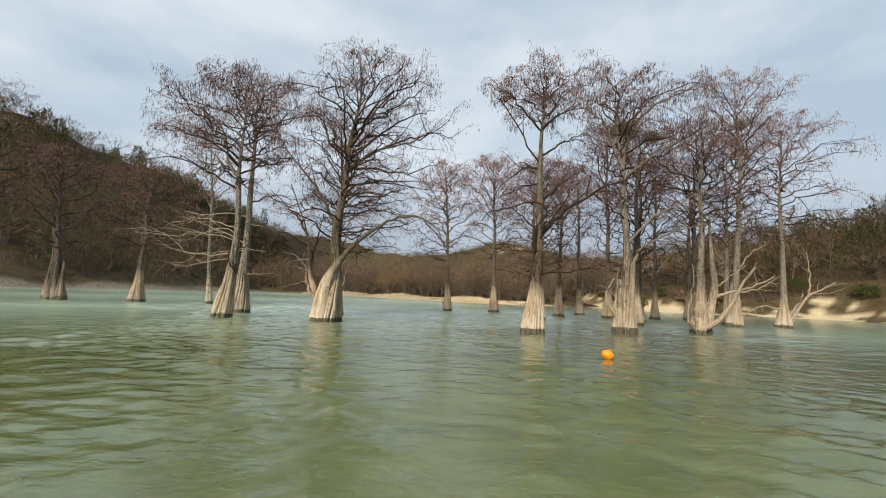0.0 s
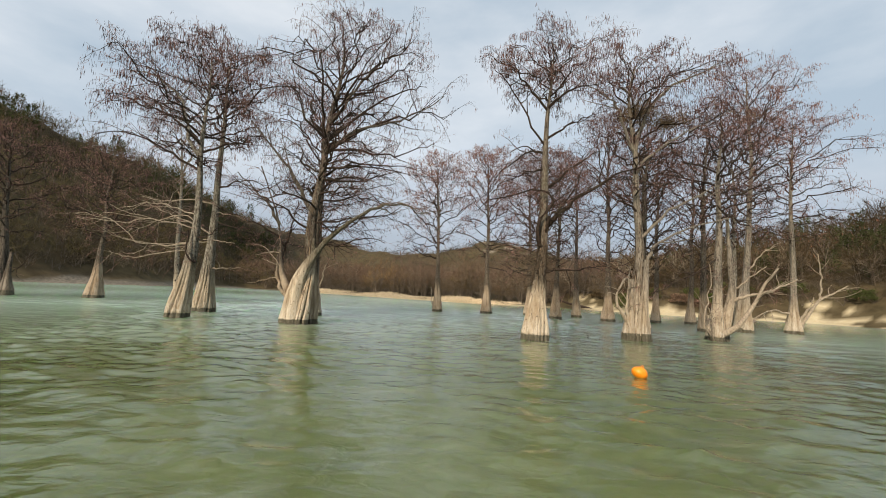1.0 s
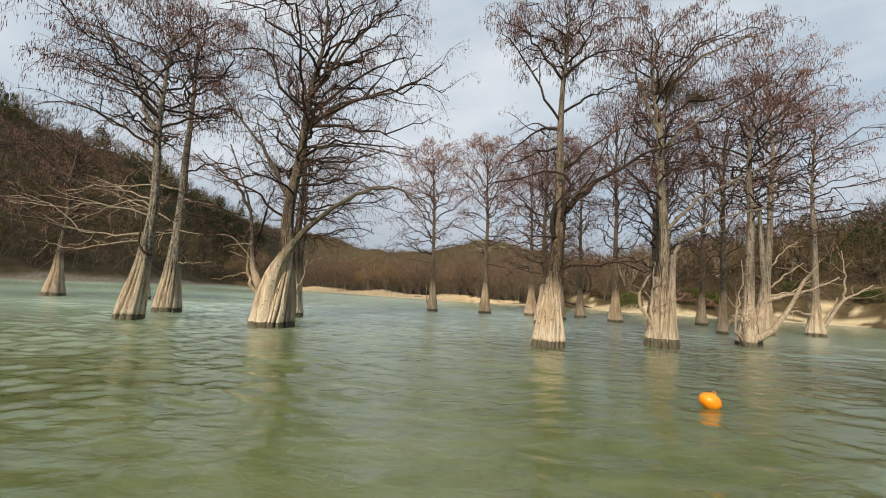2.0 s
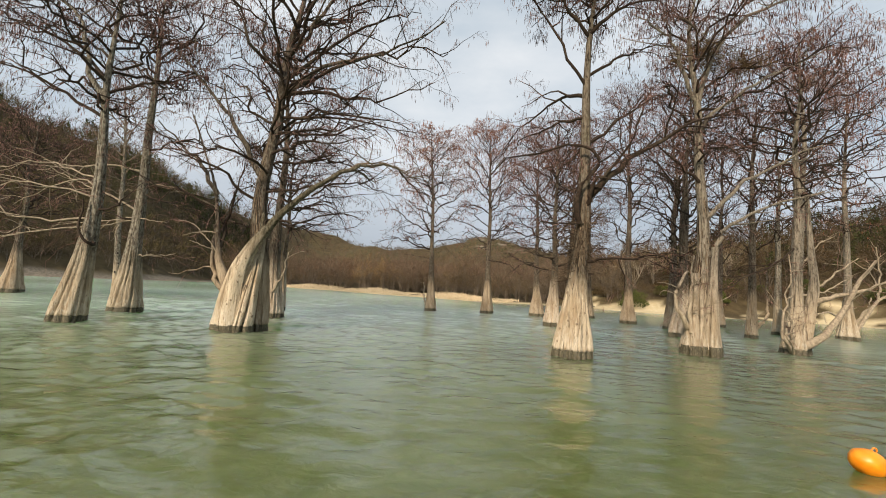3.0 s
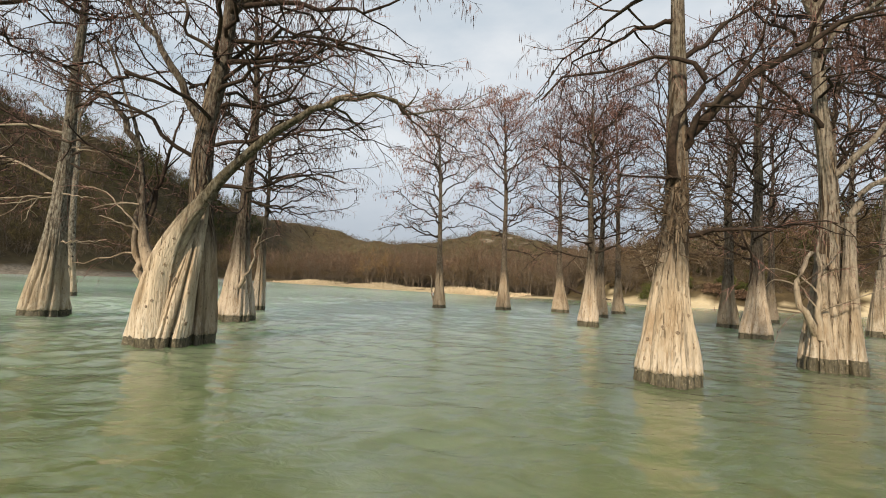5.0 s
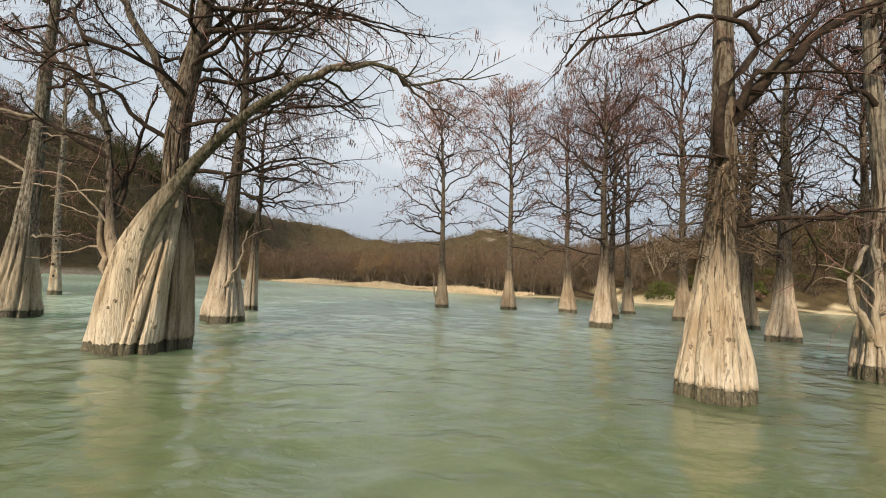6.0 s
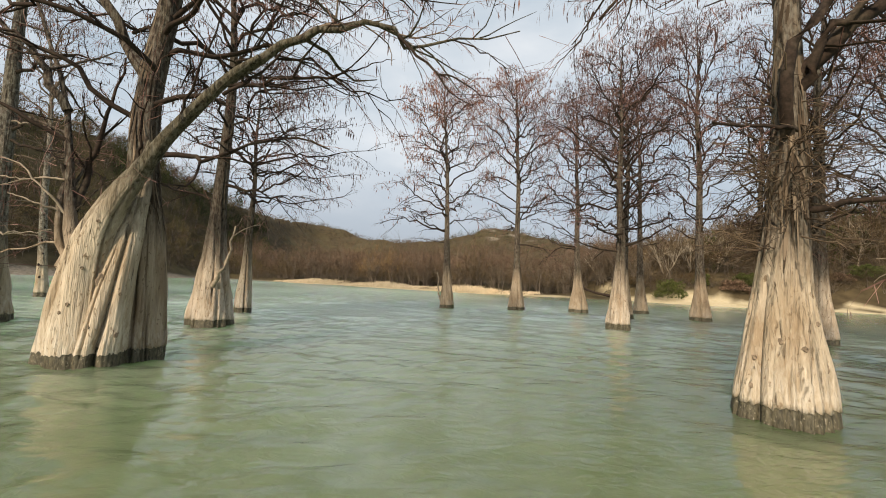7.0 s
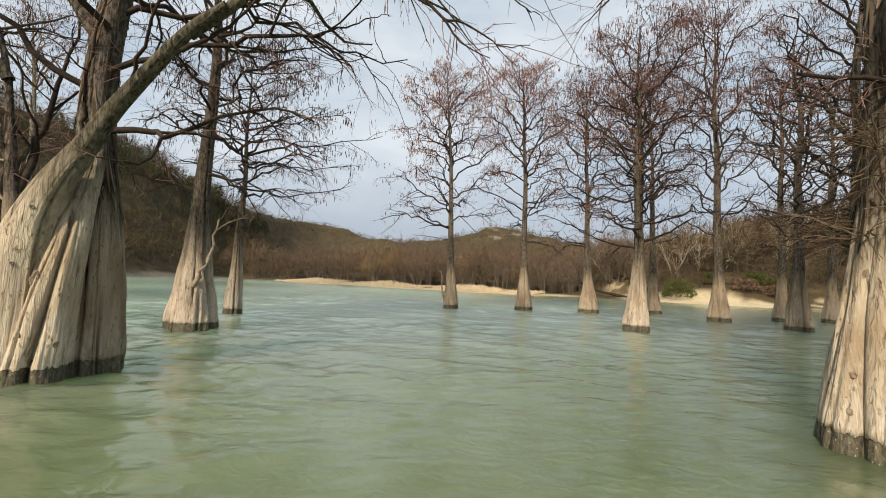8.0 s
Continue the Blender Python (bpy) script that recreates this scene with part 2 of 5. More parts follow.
m = Mat("milky_green_water", 0.2, 0.56)
m.p.inputs["Subsurface Weight"].default_value = 1.0
m.p.inputs["Subsurface Scale"].default_value = 18.0
m.p.inputs["Subsurface Radius"].default_value = (0.55, 0.8, 0.5)
m.p.inputs["IOR"].default_value = 1.5
f1 = m.noise((3.8, 6.4, 1), 1.0, 3.0, 0.5, 0.8)
f2 = m.noise((0.12, 0.16, 1), 1.0, 4.0, 0.5)
f3 = m.noise((0.7, 1.3, 1), 1.0, 5.0, 0.6, 1.5)
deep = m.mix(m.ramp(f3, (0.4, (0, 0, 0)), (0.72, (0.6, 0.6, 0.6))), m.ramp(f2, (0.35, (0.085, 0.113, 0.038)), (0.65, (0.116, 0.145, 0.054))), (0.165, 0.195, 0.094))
# the sky's reflection on far water is mixed into the base colour as pale teal
breeze_sky_tint = m.attribute("breeze_sky_tint")
# dark olive mixed in where the trees' reflection would darken the water
deep = m.mix(m.math("MULTIPLY", m.attribute("tree_reflection_tint"), 0.85), deep, (0.058, 0.070, 0.020))
m.colour(m.mix(m.math("MULTIPLY", breeze_sky_tint, 0.85), deep, (0.35, 0.47, 0.385)))
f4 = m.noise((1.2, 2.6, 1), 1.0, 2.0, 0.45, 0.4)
m.l.new(m.math("ADD", 0.10, m.math("MULTIPLY", breeze_sky_tint, 0.06)), m.p.inputs["Roughness"])
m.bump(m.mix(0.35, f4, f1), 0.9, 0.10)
m.l.new(m.math("ADD", 0.34, m.math("MULTIPLY", breeze_sky_tint, 0.5)), m.n["Bump"].inputs["Strength"])
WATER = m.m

m = Mat("orange_plastic_buoy", 0.42, 0.5)
f1 = m.noise((9, 9, 9), 1.0, 4.0, 0.6)
m.colour(m.ramp(f1, (0.3, (0.78, 0.22, 0.008)), (0.7, (0.88, 0.30, 0.015))))
BUOY = m.bump(f1, 0.15, 0.01).m
ROPE = plain_material("grey_rope", (0.15, 0.13, 0.09), (0.35, 0.31, 0.24), (40, 40, 40), 1.0)


# ---------------------------------------------------------------- mesh helpers
def quads(name, verts, faces, material, smooth=False, parent=None):
    """One mesh object from arrays of corners and four-cornered faces."""
    verts, faces = np.asarray(verts, np.float32).reshape(-1, 3), np.asarray(faces, np.int32).reshape(-1, 4)
    me = bpy.data.meshes.new(name)
    me.vertices.add(len(verts))
    me.vertices.foreach_set("co", verts.ravel())
    me.loops.add(faces.size)
    me.loops.foreach_set("vertex_index", faces.ravel())
    me.polygons.add(len(faces))
    me.polygons.foreach_set("loop_start", np.arange(0, faces.size, 4, dtype=np.int32))
    if smooth:
        me.polygons.foreach_set("use_smooth", np.ones(len(faces), bool))
    me.materials.append(material)
    me.update(calc_edges=True)
    me.validate()
    ob = new(name, me)
    ob.parent = parent
    return ob


def unit(v):
    return v / np.maximum(np.linalg.norm(v, axis=-1, keepdims=True), 1e-9)


def tubes(pts, rad, sides):
    """Corners and faces of N tubes of K rings each: pts (N, K, 3), rad (N, K)."""
    n, k, _ = pts.shape
    tan = unit(np.gradient(pts, axis=1))
    ref = np.where(np.abs(tan[..., 2:3]) > 0.9, np.array((1.0, 0, 0)), np.array((0, 0, 1.0)))
    u = unit(np.cross(tan, ref))
    v = np.cross(tan, u)
    a = np.arange(sides) / sides * 2 * np.pi
    ring = u[:, :, None] * np.cos(a)[:, None] + v[:, :, None] * np.sin(a)[:, None]
    verts = pts[:, :, None] + ring * rad[:, :, None, None]
    idx = np.arange(n * k * sides).reshape(n, k, sides)
    nxt = np.roll(idx, -1, axis=2)
    faces = np.stack((idx[:, :-1], nxt[:, :-1], nxt[:, 1:], idx[:, 1:]), -1)
    return verts.reshape(-1, 3), faces.reshape(-1, 4)


def ribbons(start, end, width, rng):
    """Thin tapered slips from start to end, each turned at random about its length."""
    n = len(start)
    d = unit(end - start)
    side = unit(np.cross(d, rng.normal(size=(n, 3)))) * width[:, None]
    verts = np.stack((start - side, start + side, end + side * 0.45, end - side * 0.45), 1)
    return verts.reshape(-1, 3), np.arange(n * 4).reshape(n, 4)


def slips(start, end, width, rng):
    """Spindle-shaped slips: pointed at both ends, widest in the middle."""
    n = len(start)
    d = unit(end - start)
    side = unit(np.cross(d, rng.normal(size=(n, 3)))) * width[:, None]
    mid = (start + end) / 2
    verts = np.stack((start, mid + side, end, mid - side), 1)
    return verts.reshape(-1, 3), np.arange(n * 4).reshape(n, 4)


def joined(parts):
    vs, fs, off = [], [], 0
    for v, f in parts:
        vs.append(v)
        fs.append(f + off)
        off += len(v)
    return np.concatenate(vs), np.concatenate(fs)


def grow(rng, start, way, length, k, wiggle, lift):
    """Crooked shoots: start and way (N, 3), length (N); lift turns them up (or down) as they go."""
    n = len(start)
    pts = np.zeros((n, k, 3))
    pts[:, 0] = start
    d = unit(way)
    up = np.zeros((n, 3))
    up[:, 2] = lift
    for i in range(1, k):
        d = unit(d + rng.normal(scale=wiggle, size=(n, 3)) + up / k)
        pts[:, i] = pts[:, i - 1] + d * (length / (k - 1))[:, None]
    return pts


def offshoots(rng, pts, per, lo, hi, angle, flat):
    """Where side shoots leave their parents and which way: point, way, parent's index, place along it."""
    n, k, _ = pts.shape
    who = np.repeat(np.arange(n), per)
    s = (np.tile(np.arange(per), n) + rng.uniform(0, 1, n * per)) / per * (hi - lo) + lo
    x = s * (k - 1)
    i = np.minimum(x.astype(int), k - 2)
    f = (x - i)[:, None]
    a, b = pts[who, i], pts[who, i + 1]
    tan = unit(b - a)
    side = unit(np.cross(tan, np.array((0, 0, 1.0))) + 1e-4)
    side *= np.where(np.arange(n * per) % 2, 1.0, -1.0)[:, None]
    side = unit(side + rng.normal(scale=flat, size=side.shape))
    ang = rng.normal(angle, 0.2, n * per)[:, None]
    return a * (1 - f) + b * f, tan * np.cos(ang) + side * np.sin(ang), who, s


def spline(points, k):
    """A smooth line of k points through a few bends."""
    p = np.asarray(points, float)
    if len(p) == 2:
        return p[0] + (p[1] - p[0]) * np.linspace(0, 1, k)[:, None]
    p = np.concatenate((2 * p[:1] - p[1:2], p, 2 * p[-1:] - p[-2:-1]))
    x = np.linspace(0, len(p) - 3 - 1e-6, k)
    i = x.astype(int)
    t = (x - i)[:, None]
    a, b, c, d = p[i], p[i + 1], p[i + 2], p[i + 3]
    return 0.5 * (2 * b + (c - a) * t + (2 * a - 5 * b + 4 * c - d) * t * t + (3 * b - a - 3 * c + d) * t ** 3)


# ---------------------------------------------------------------- lake, banks and hills
SHORE = [(-78, 50), (-70, 66), (-66, 85), (-63, 108), (-62, 136), (-50, 130), (-36, 119), (-26, 115), (-10, 101), (4, 91), (14, 88), (25, 88),
         (34, 78), (43, 74), (52, 73), (62, 71), (66, 64), (76, 50), (92, 20), (84, -40), (42, -80), (-40, -90), (-92, -50), (-96, 8)]
RIDGE = [(-180, 200, 16), (-90, 150, 34), (-60, 150, 43.5), (-49, 150, 42.5), (-44, 155, 39.5), (-38, 160, 37), (-34, 168, 35), (-31, 176, 31.5), (-28, 192, 30.5),
         (-24, 228, 30.5), (-21, 268, 33.5), (-19, 300, 36.5), (-16, 335, 39.5), (-13.4, 335, 37.5), (-11.5, 325, 33), (-10, 310, 29), (-6, 290, 26.5), (-1, 305, 29), (2, 318, 35),
         (6, 330, 41), (9, 330, 40), (11.5, 325, 36), (14, 315, 32), (16.5, 280, 25), (19, 240, 19), (30, 165, 15), (37, 140, 15), (40, 130, 15), (45, 125, 16.5), (60, 125, 17),
         (90, 150, 16), (180, 200, 16)]


def shore_distance(x, y):
    """Metres from the water's edge: plus on land, minus on the lake."""
    x, y = np.asarray(x, float), np.asarray(y, float)
    best = np.full(x.shape, 1e9)
    inside = np.zeros(x.shape, bool)
    for (ax, ay), (bx, by) in zip(SHORE, SHORE[1:] + SHORE[:1]):
        dx, dy = bx - ax, by - ay
        t = np.clip(((x - ax) * dx + (y - ay) * dy) / (dx * dx + dy * dy), 0, 1)
        best = np.minimum(best, np.hypot(x - ax - t * dx, y - ay - t * dy))
        cross = (ay > y) != (by > y)
        inside ^= cross & (x < (bx - ax) * (y - ay) / (by - ay + 1e-12) + ax)
    wob = 0.8 * np.sin(x * 0.31 + y * 0.17) + 0.5 * np.sin(y * 0.43 - x * 0.22 + 1)
    return np.where(inside, -best, best) + wob * 0.5


def land(x, y):
    """Height of the ground."""
    x, y = np.asarray(x, float), np.asarray(y, float)
    d = shore_distance(x, y)
    az, r = np.degrees(np.arctan2(x, y - 9)), np.hypot(x, y - 9)
    table = np.array(RIDGE, float)
    rr, rh = np.interp(az, table[:, 0], table[:, 1]), np.interp(az, table[:, 0], table[:, 2])
    power = np.interp(az, (-180, -30, -20, 18, 26, 180), (1.15, 1.15, 2.3, 2.3, 1.25, 1.25))
    s = np.clip(d, 0, None) / (np.clip(d, 0, None) + np.clip(rr - r, 0, None) + 1e-6)
    past = np.clip((r - rr) / 400, 0, 1)
    h = np.where(d < 0, np.maximum(d * 0.16, -2.5), 0.0)
    bank = np.clip(d, 0, 14) * 0.085
    ledge = np.clip((x - 24) / 6, 0, 1) * (y > 20) * np.clip((d - 2.2) / 8.5, 0, 1)
    bank = bank + 2.5 * ledge * ledge * (3 - 2 * ledge)
    lumps = np.sin(x * 0.11 + 1.3) * np.sin(y * 0.13 + 0.4) + 0.6 * np.sin(x * 0.23 - y * 0.19) + 0.35 * np.sin(x * 0.47 + y * 0.39 + 2)
    hill = rh * np.clip(s, 0, 1) ** power * (1 - 0.45 * past)
    return h + bank + hill + lumps * 0.45 * np.clip(d / 12, 0, 1.6)


def build_ground():
    rad = np.concatenate((np.linspace(2, 50, 10)[:-1], np.linspace(50, 150, 80)[:-1], np.linspace(150, 360, 70)[:-1], np.geomspace(360, 2600, 16)))
    ang = np.radians(np.concatenate((np.arange(-66, 66, 0.6), np.arange(66, 294, 3.0))))
    x, y = np.sin(ang)[:, None] * rad, 9 + np.cos(ang)[:, None] * rad
    z = land(x, y)
    n, k = x.shape
    idx = np.arange(n * k).reshape(n, k)
    nx = np.roll(idx, -1, axis=0)
    faces = np.stack((idx[:, :-1], idx[:, 1:], nx[:, 1:], nx[:, :-1]), -1).reshape(-1, 4)
    hub = n * k
    verts = np.concatenate((np.stack((x, y, z), -1).reshape(-1, 3), [(0, 9, -2.5)]))
    a = idx[:, 0]
    fan = np.stack((a[0::2], np.roll(a, -1)[0::2], np.roll(a, -2)[0::2], np.full(len(a[0::2]), hub)), -1)
    ob = quads("ground", verts, np.concatenate((faces, fan)), GROUND, True)
    vx, vy = verts[:, 0], verts[:, 1]
    d = shore_distance(vx, vy)
    patch = np.sin(vx * 0.21 + 0.7) * np.sin(vy * 0.27) + 0.5 * np.sin(vx * 0.53 + vy * 0.31)
    right = np.clip((vx - 28) / 3, 0, 1) * (vy > -20)
    ragged = np.sin(vx * 0.9 + 0.5 * np.sin(vy)) * np.sin(vy * 1.1 + 0.4) + 0.6 * np.sin(vx * 1.9 + vy * 1.3)
    sand_w = right * np.clip((np.interp(vx, (28, 40, 50), (6.8, 5.2, 2.6)) + 1.9 * patch + np.interp(vx, (40, 52), (1.2, 2.2)) * ragged - d) / 0.9, 0, 1)
    front = np.clip((vx + 48) / 10, 0, 1) * np.clip((26 - vx) / 6, 0, 1) * (vy > 40)
    sand_w = np.maximum(sand_w, front * np.clip((3.5 + patch - d) / 2, 0, 1) * 0.75)
    gravel_w = np.clip((-42 - vx) / 8, 0, 1) * np.clip((2.4 + 0.8 * patch - d) / 0.8, 0, 1)
    az, r = np.degrees(np.arctan2(vx, vy - 9)), np.hypot(vx, vy - 9)
    rock_w = np.clip(1 - np.abs(az - 8.5) / 5, 0, 1) * np.clip((r - 285) / 20, 0, 1) * np.clip((patch - 0.55) * 4, 0, 1) * 0.8
    for name, w in (("sand", sand_w), ("gravel", gravel_w), ("rock", rock_w)):
        ob.data.attributes.new(name, "FLOAT", "POINT").data.foreach_set("value", np.asarray(w, np.float32))
    return tagged(ob, "brown wooded hillsides with sandy and stony lake banks", "ground", kind="structure")


def build_water():
    def steps(fine, reach, lo, hi, grow_by):
        out, s, v = [], fine, reach
        while v < hi:
            out.append(v)
            s *= grow_by
            v += s
        return np.array(out + [hi])
    xr = np.concatenate((np.arange(0, 12, 0.12), steps(0.12, 12, 0, 125, 1.08)))
    xs = np.concatenate((-xr[:0:-1], xr))
    ys = np.concatenate((-steps(0.3, 1.0, 0, 110, 1.12)[::-1], np.arange(-0.9, 30, 0.10), steps(0.10, 30, 0, 150, 1.026)))
    gx, gy = np.meshgrid(xs, ys, indexing="ij")
    sx = np.gradient(xs)[:, None] + 0 * gy
    sy = np.gradient(ys)[None] + 0 * gx
    rng = np.random.default_rng(4)
    z = np.zeros_like(gx)
    bend_x = sum(np.sin(gx * rng.uniform(0.25, 1.1) * rng.choice((-1, 1)) + gy * rng.uniform(0.25, 1.1) + rng.uniform(0, 6.3)) for _ in range(6)) / 3
    bend_y = sum(np.sin(gx * rng.uniform(0.25, 1.1) * rng.choice((-1, 1)) + gy * rng.uniform(0.25, 1.1) + rng.uniform(0, 6.3)) for _ in range(6)) / 3
    wx, wy = gx + 0.22 * bend_x, gy + 0.22 * bend_y
    away = np.clip((np.hypot(gx, gy - 8) - 16) / 26, 0, 1)
    # (count, shortest, longest, heading, spread of headings, steepness): ripples, wavelets, the longer chop
    for count, w_lo, w_hi, head0, fan, steep in ((60, 0.26, 0.62, 80, 0.75, 0.0040), (34, 0.6, 1.7, 72, 0.8, 0.0053), (22, 1.6, 4.4, 78, 0.6, 0.0026)):
        for i in range(count):
            wave = rng.uniform(w_lo, w_hi)
            head = radians(head0) + rng.normal(0, fan)
            k = 2 * np.pi / wave
            ph = k * (wx * np.cos(head) + wy * np.sin(head)) + rng.uniform(0, 6.3)
            fade = np.clip(1.4 - 3.2 * np.maximum(sx * np.abs(np.cos(head)), sy * np.abs(np.sin(head))) / wave, 0, 1)
            crest = np.sin(ph) - 0.34 * np.cos(2 * ph)
            patch = np.clip(0.55 + 0.75 * np.sin(gx * rng.uniform(0.15, 0.8) + gy * rng.uniform(-0.5, 0.8) + rng.uniform(0, 6.3)), 0, 1.2)
            z += fade * patch * steep * (wave ** 0.8 if wave < 0.7 else wave * (0.55 + 0.9 * away)) * crest
    gust = 0.82 + 0.34 * np.sin(gx * 0.22 + 0.5 * np.sin(gy * 0.13)) * np.sin(gy * 0.17 + 1.0) + 0.32 * np.sin(gx * 0.61 + 1.2 * np.sin(gy * 0.39)) * np.sin(gy * 0.73 + 0.9 * np.sin(gx * 0.47))
    z = z * gust * (1 + 0.35 * np.clip((-gx - 2) / 7, 0, 1))
    n, k = gx.shape
    idx = np.arange(n * k).reshape(n, k)
    faces = np.stack((idx[:-1, :-1], idx[1:, :-1], idx[1:, 1:], idx[:-1, 1:]), -1)
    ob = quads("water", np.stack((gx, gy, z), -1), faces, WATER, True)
    # grows with distance: rougher water, and more of the painted sky reflection
    breeze_sky_tint = np.clip((np.hypot(gx, gy - 6) - 10) / 24, 0, 1) * np.clip(0.9 + 0.25 * np.sin(gx * 0.13 + np.sin(gy * 0.07)) * np.sin(gy * 0.11 + 2), 0, 1.1)
    tree_tint = np.clip((gx + 1.2 * np.sin(gy * 0.35) - 2.5) / 8, 0, 1) * np.clip((gy - 5) / 10, 0, 1)     # beside the trees, calmer; darker colour stands in for their reflection
    breeze_sky_tint = breeze_sky_tint * (1 - 0.35 * tree_tint)
    ob.data.attributes.new("tree_reflection_tint", "FLOAT", "POINT").data.foreach_set("value", tree_tint.astype(np.float32).ravel())
    ob.data.attributes.new("breeze_sky_tint", "FLOAT", "POINT").data.foreach_set("value", breeze_sky_tint.astype(np.float32).ravel())
    return tagged(ob, "rippled milky green lake water", "water", kind="structure")


build_ground()
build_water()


# ---------------------------------------------------------------- swamp cypresses
def flare(z, low, high, tall, top):
    """Radius of a stem at the height z: swollen foot, then a slow taper."""
    zz = np.clip(z, 0, None)
    stem = high * np.clip(1 - zz / top, 0.015, 1) ** 0.85
    return stem + (low - high) * np.exp(-(zz / tall) ** 1.55)


def stem_mesh(rng, zs, centre, radius, around, depth, grooves, keep=0.25, fade_from=1.6, fade_to=5.0, ragged=0.0):
    """A fluted stem with level rings. Rings follow the line centre (K, 2); grooves run up it."""
    a = np.arange(around) / around * 2 * np.pi
    cut = np.zeros((len(zs), around))
    turn = rng.normal(0, 0.07)
    for i in range(grooves):
        g0 = (i + rng.uniform(-0.36, 0.36)) / grooves * 2 * np.pi
        main = i % 2 == 0
        dep = depth * (rng.uniform(1.7, 2.7) if main else rng.uniform(0.6, 1.3))
        wid = max(rng.uniform(0.055, 0.10) if main else rng.uniform(0.035, 0.065), 5.5 / around)
        g = g0 + turn * zs + 0.07 * np.sin(zs * rng.uniform(0.9, 2.0) + i)
        da = np.abs((a[None] - g[:, None] + np.pi) % (2 * np.pi) - np.pi)
        top_end = rng.uniform(1.2, 3.5) if not main else 9.0
        cut += dep * np.exp(-(da / wid) ** 1.25) * np.clip((top_end - zs[:, None]) / 1.0, 0.1, 1)
    for i in range(grooves):
        g0, z_lo, z_hi = rng.uniform(0, 2 * np.pi), rng.uniform(-1.0, 1.2), rng.uniform(1.0, 4.5)
        g = g0 + turn * zs + 0.05 * np.sin(zs * rng.uniform(1.5, 4.0) + i)
        da = np.abs((a[None] - g[:, None] + np.pi) % (2 * np.pi) - np.pi)
        cut += depth * rng.uniform(0.5, 1.0) * np.exp(-(da / 0.035) ** 2) * (np.clip((zs - z_lo) / 0.3, 0, 1) * np.clip((z_hi - zs) / 0.4, 0, 1))[:, None]
    fade = np.interp(zs, (fade_from, fade_to), (1, keep))[:, None]
    ridge = sum(rng.uniform(0.2, 1) * np.sin(a * q + rng.uniform(0, 6.3) + zs[:, None] * rng.normal(0, 0.5)) for q in (2, 3, 5))
    fine = sum(rng.uniform(0.3, 1) * np.sin(a * q + rng.uniform(0, 6.3) + 0.8 * np.sin(zs[:, None] * rng.uniform(0.8, 2.5))) for q in (17, 23, 29))
    lumps = sum(rng.uniform(0.3, 1) * np.sin(a * rng.integers(2, 9) + zs[:, None] * rng.uniform(1.5, 7.0) + rng.uniform(0, 6.3)) for _ in range(7))
    flakes = sum(rng.uniform(0.3, 1) * np.sin(a * rng.integers(14, 40) + zs[:, None] * rng.uniform(-3.0, 3.0) + rng.uniform(0, 6.3)) for _ in range(6))
    r = radius[:, None] * (1 + 0.015 * lumps + 0.005 * flakes - np.minimum(cut, 0.5) * fade + 0.035 * ridge * fade + 0.004 * fine)
    lobes = 3 + grooves // 4
    warped = a[None] + 0.35 * np.sin(a[None] + rng.uniform(0, 6.3)) + turn * zs[:, None] + 0.06 * np.sin(zs[:, None] * 1.3 + rng.uniform(0, 6.3))
    crease = (1 - np.abs(np.sin(warped * lobes / 2 + rng.uniform(0, 3.1)))) ** 2.2
    r *= 1 - min(0.17, depth * 0.85) * crease * fade
    lift = np.zeros((len(zs), around))
    if ragged:
        rag = sum(np.sin(a * q + rng.uniform(0, 6.3)) for q in (5, 11, 19, 31, 43, 57)) / 6
        lift = ragged * rag[None] * np.exp(-((zs - zs[0]) / 0.25) ** 2)[:, None]
    x = centre[:, 0:1] + r * np.cos(a)
    y = centre[:, 1:2] + r * np.sin(a)
    verts = np.stack((x, y, zs[:, None] + lift), -1)
    k = len(zs)
    idx = np.arange(k * around).reshape(k, around)
    nx = np.roll(idx, -1, axis=1)
    faces = np.stack((idx[:-1], nx[:-1], nx[1:], idx[1:]), -1)
    return verts.reshape(-1, 3), faces.reshape(-1, 4), r, verts


def swept_mesh(rng, points, radii, around, depth, grooves):
    """A fluted stem whose rings lie level at the foot and turn square to the stem as it leans over."""
    p = spline(points, 110)
    way = unit(np.gradient(p, axis=0))
    run = p[0, 2] + np.concatenate(([0], np.cumsum(np.linalg.norm(np.diff(p, axis=0), axis=1))))
    rad = np.interp(np.linspace(0, len(radii) - 1, 110), np.arange(len(radii)), radii)
    rad = np.convolve(np.pad(rad, 4, mode="edge"), np.ones(9) / 9, "valid")
    _, f, _, grid = stem_mesh(rng, run, np.zeros((110, 2)), rad, around, depth, grooves, 0.12, 1.6, 3.6, 0.05)
    w = np.clip((p[:, 2] - 0.7) / 1.6, 0, 1)[:, None]
    up = unit((1 - w) * np.array((0, 0, 1.0)) + w * way)
    e1 = unit(np.array((1.0, 0, 0)) - up * up[:, :1])
    e2 = np.cross(up, e1)
    v = p[:, None] + grid[..., :1] * e1[:, None] + grid[..., 1:2] * e2[:, None]
    v[..., 2] += grid[..., 2] - run[:, None]
    return v.reshape(-1, 3), f, p


BAND = 0.22       # height of the dark wet band above the water


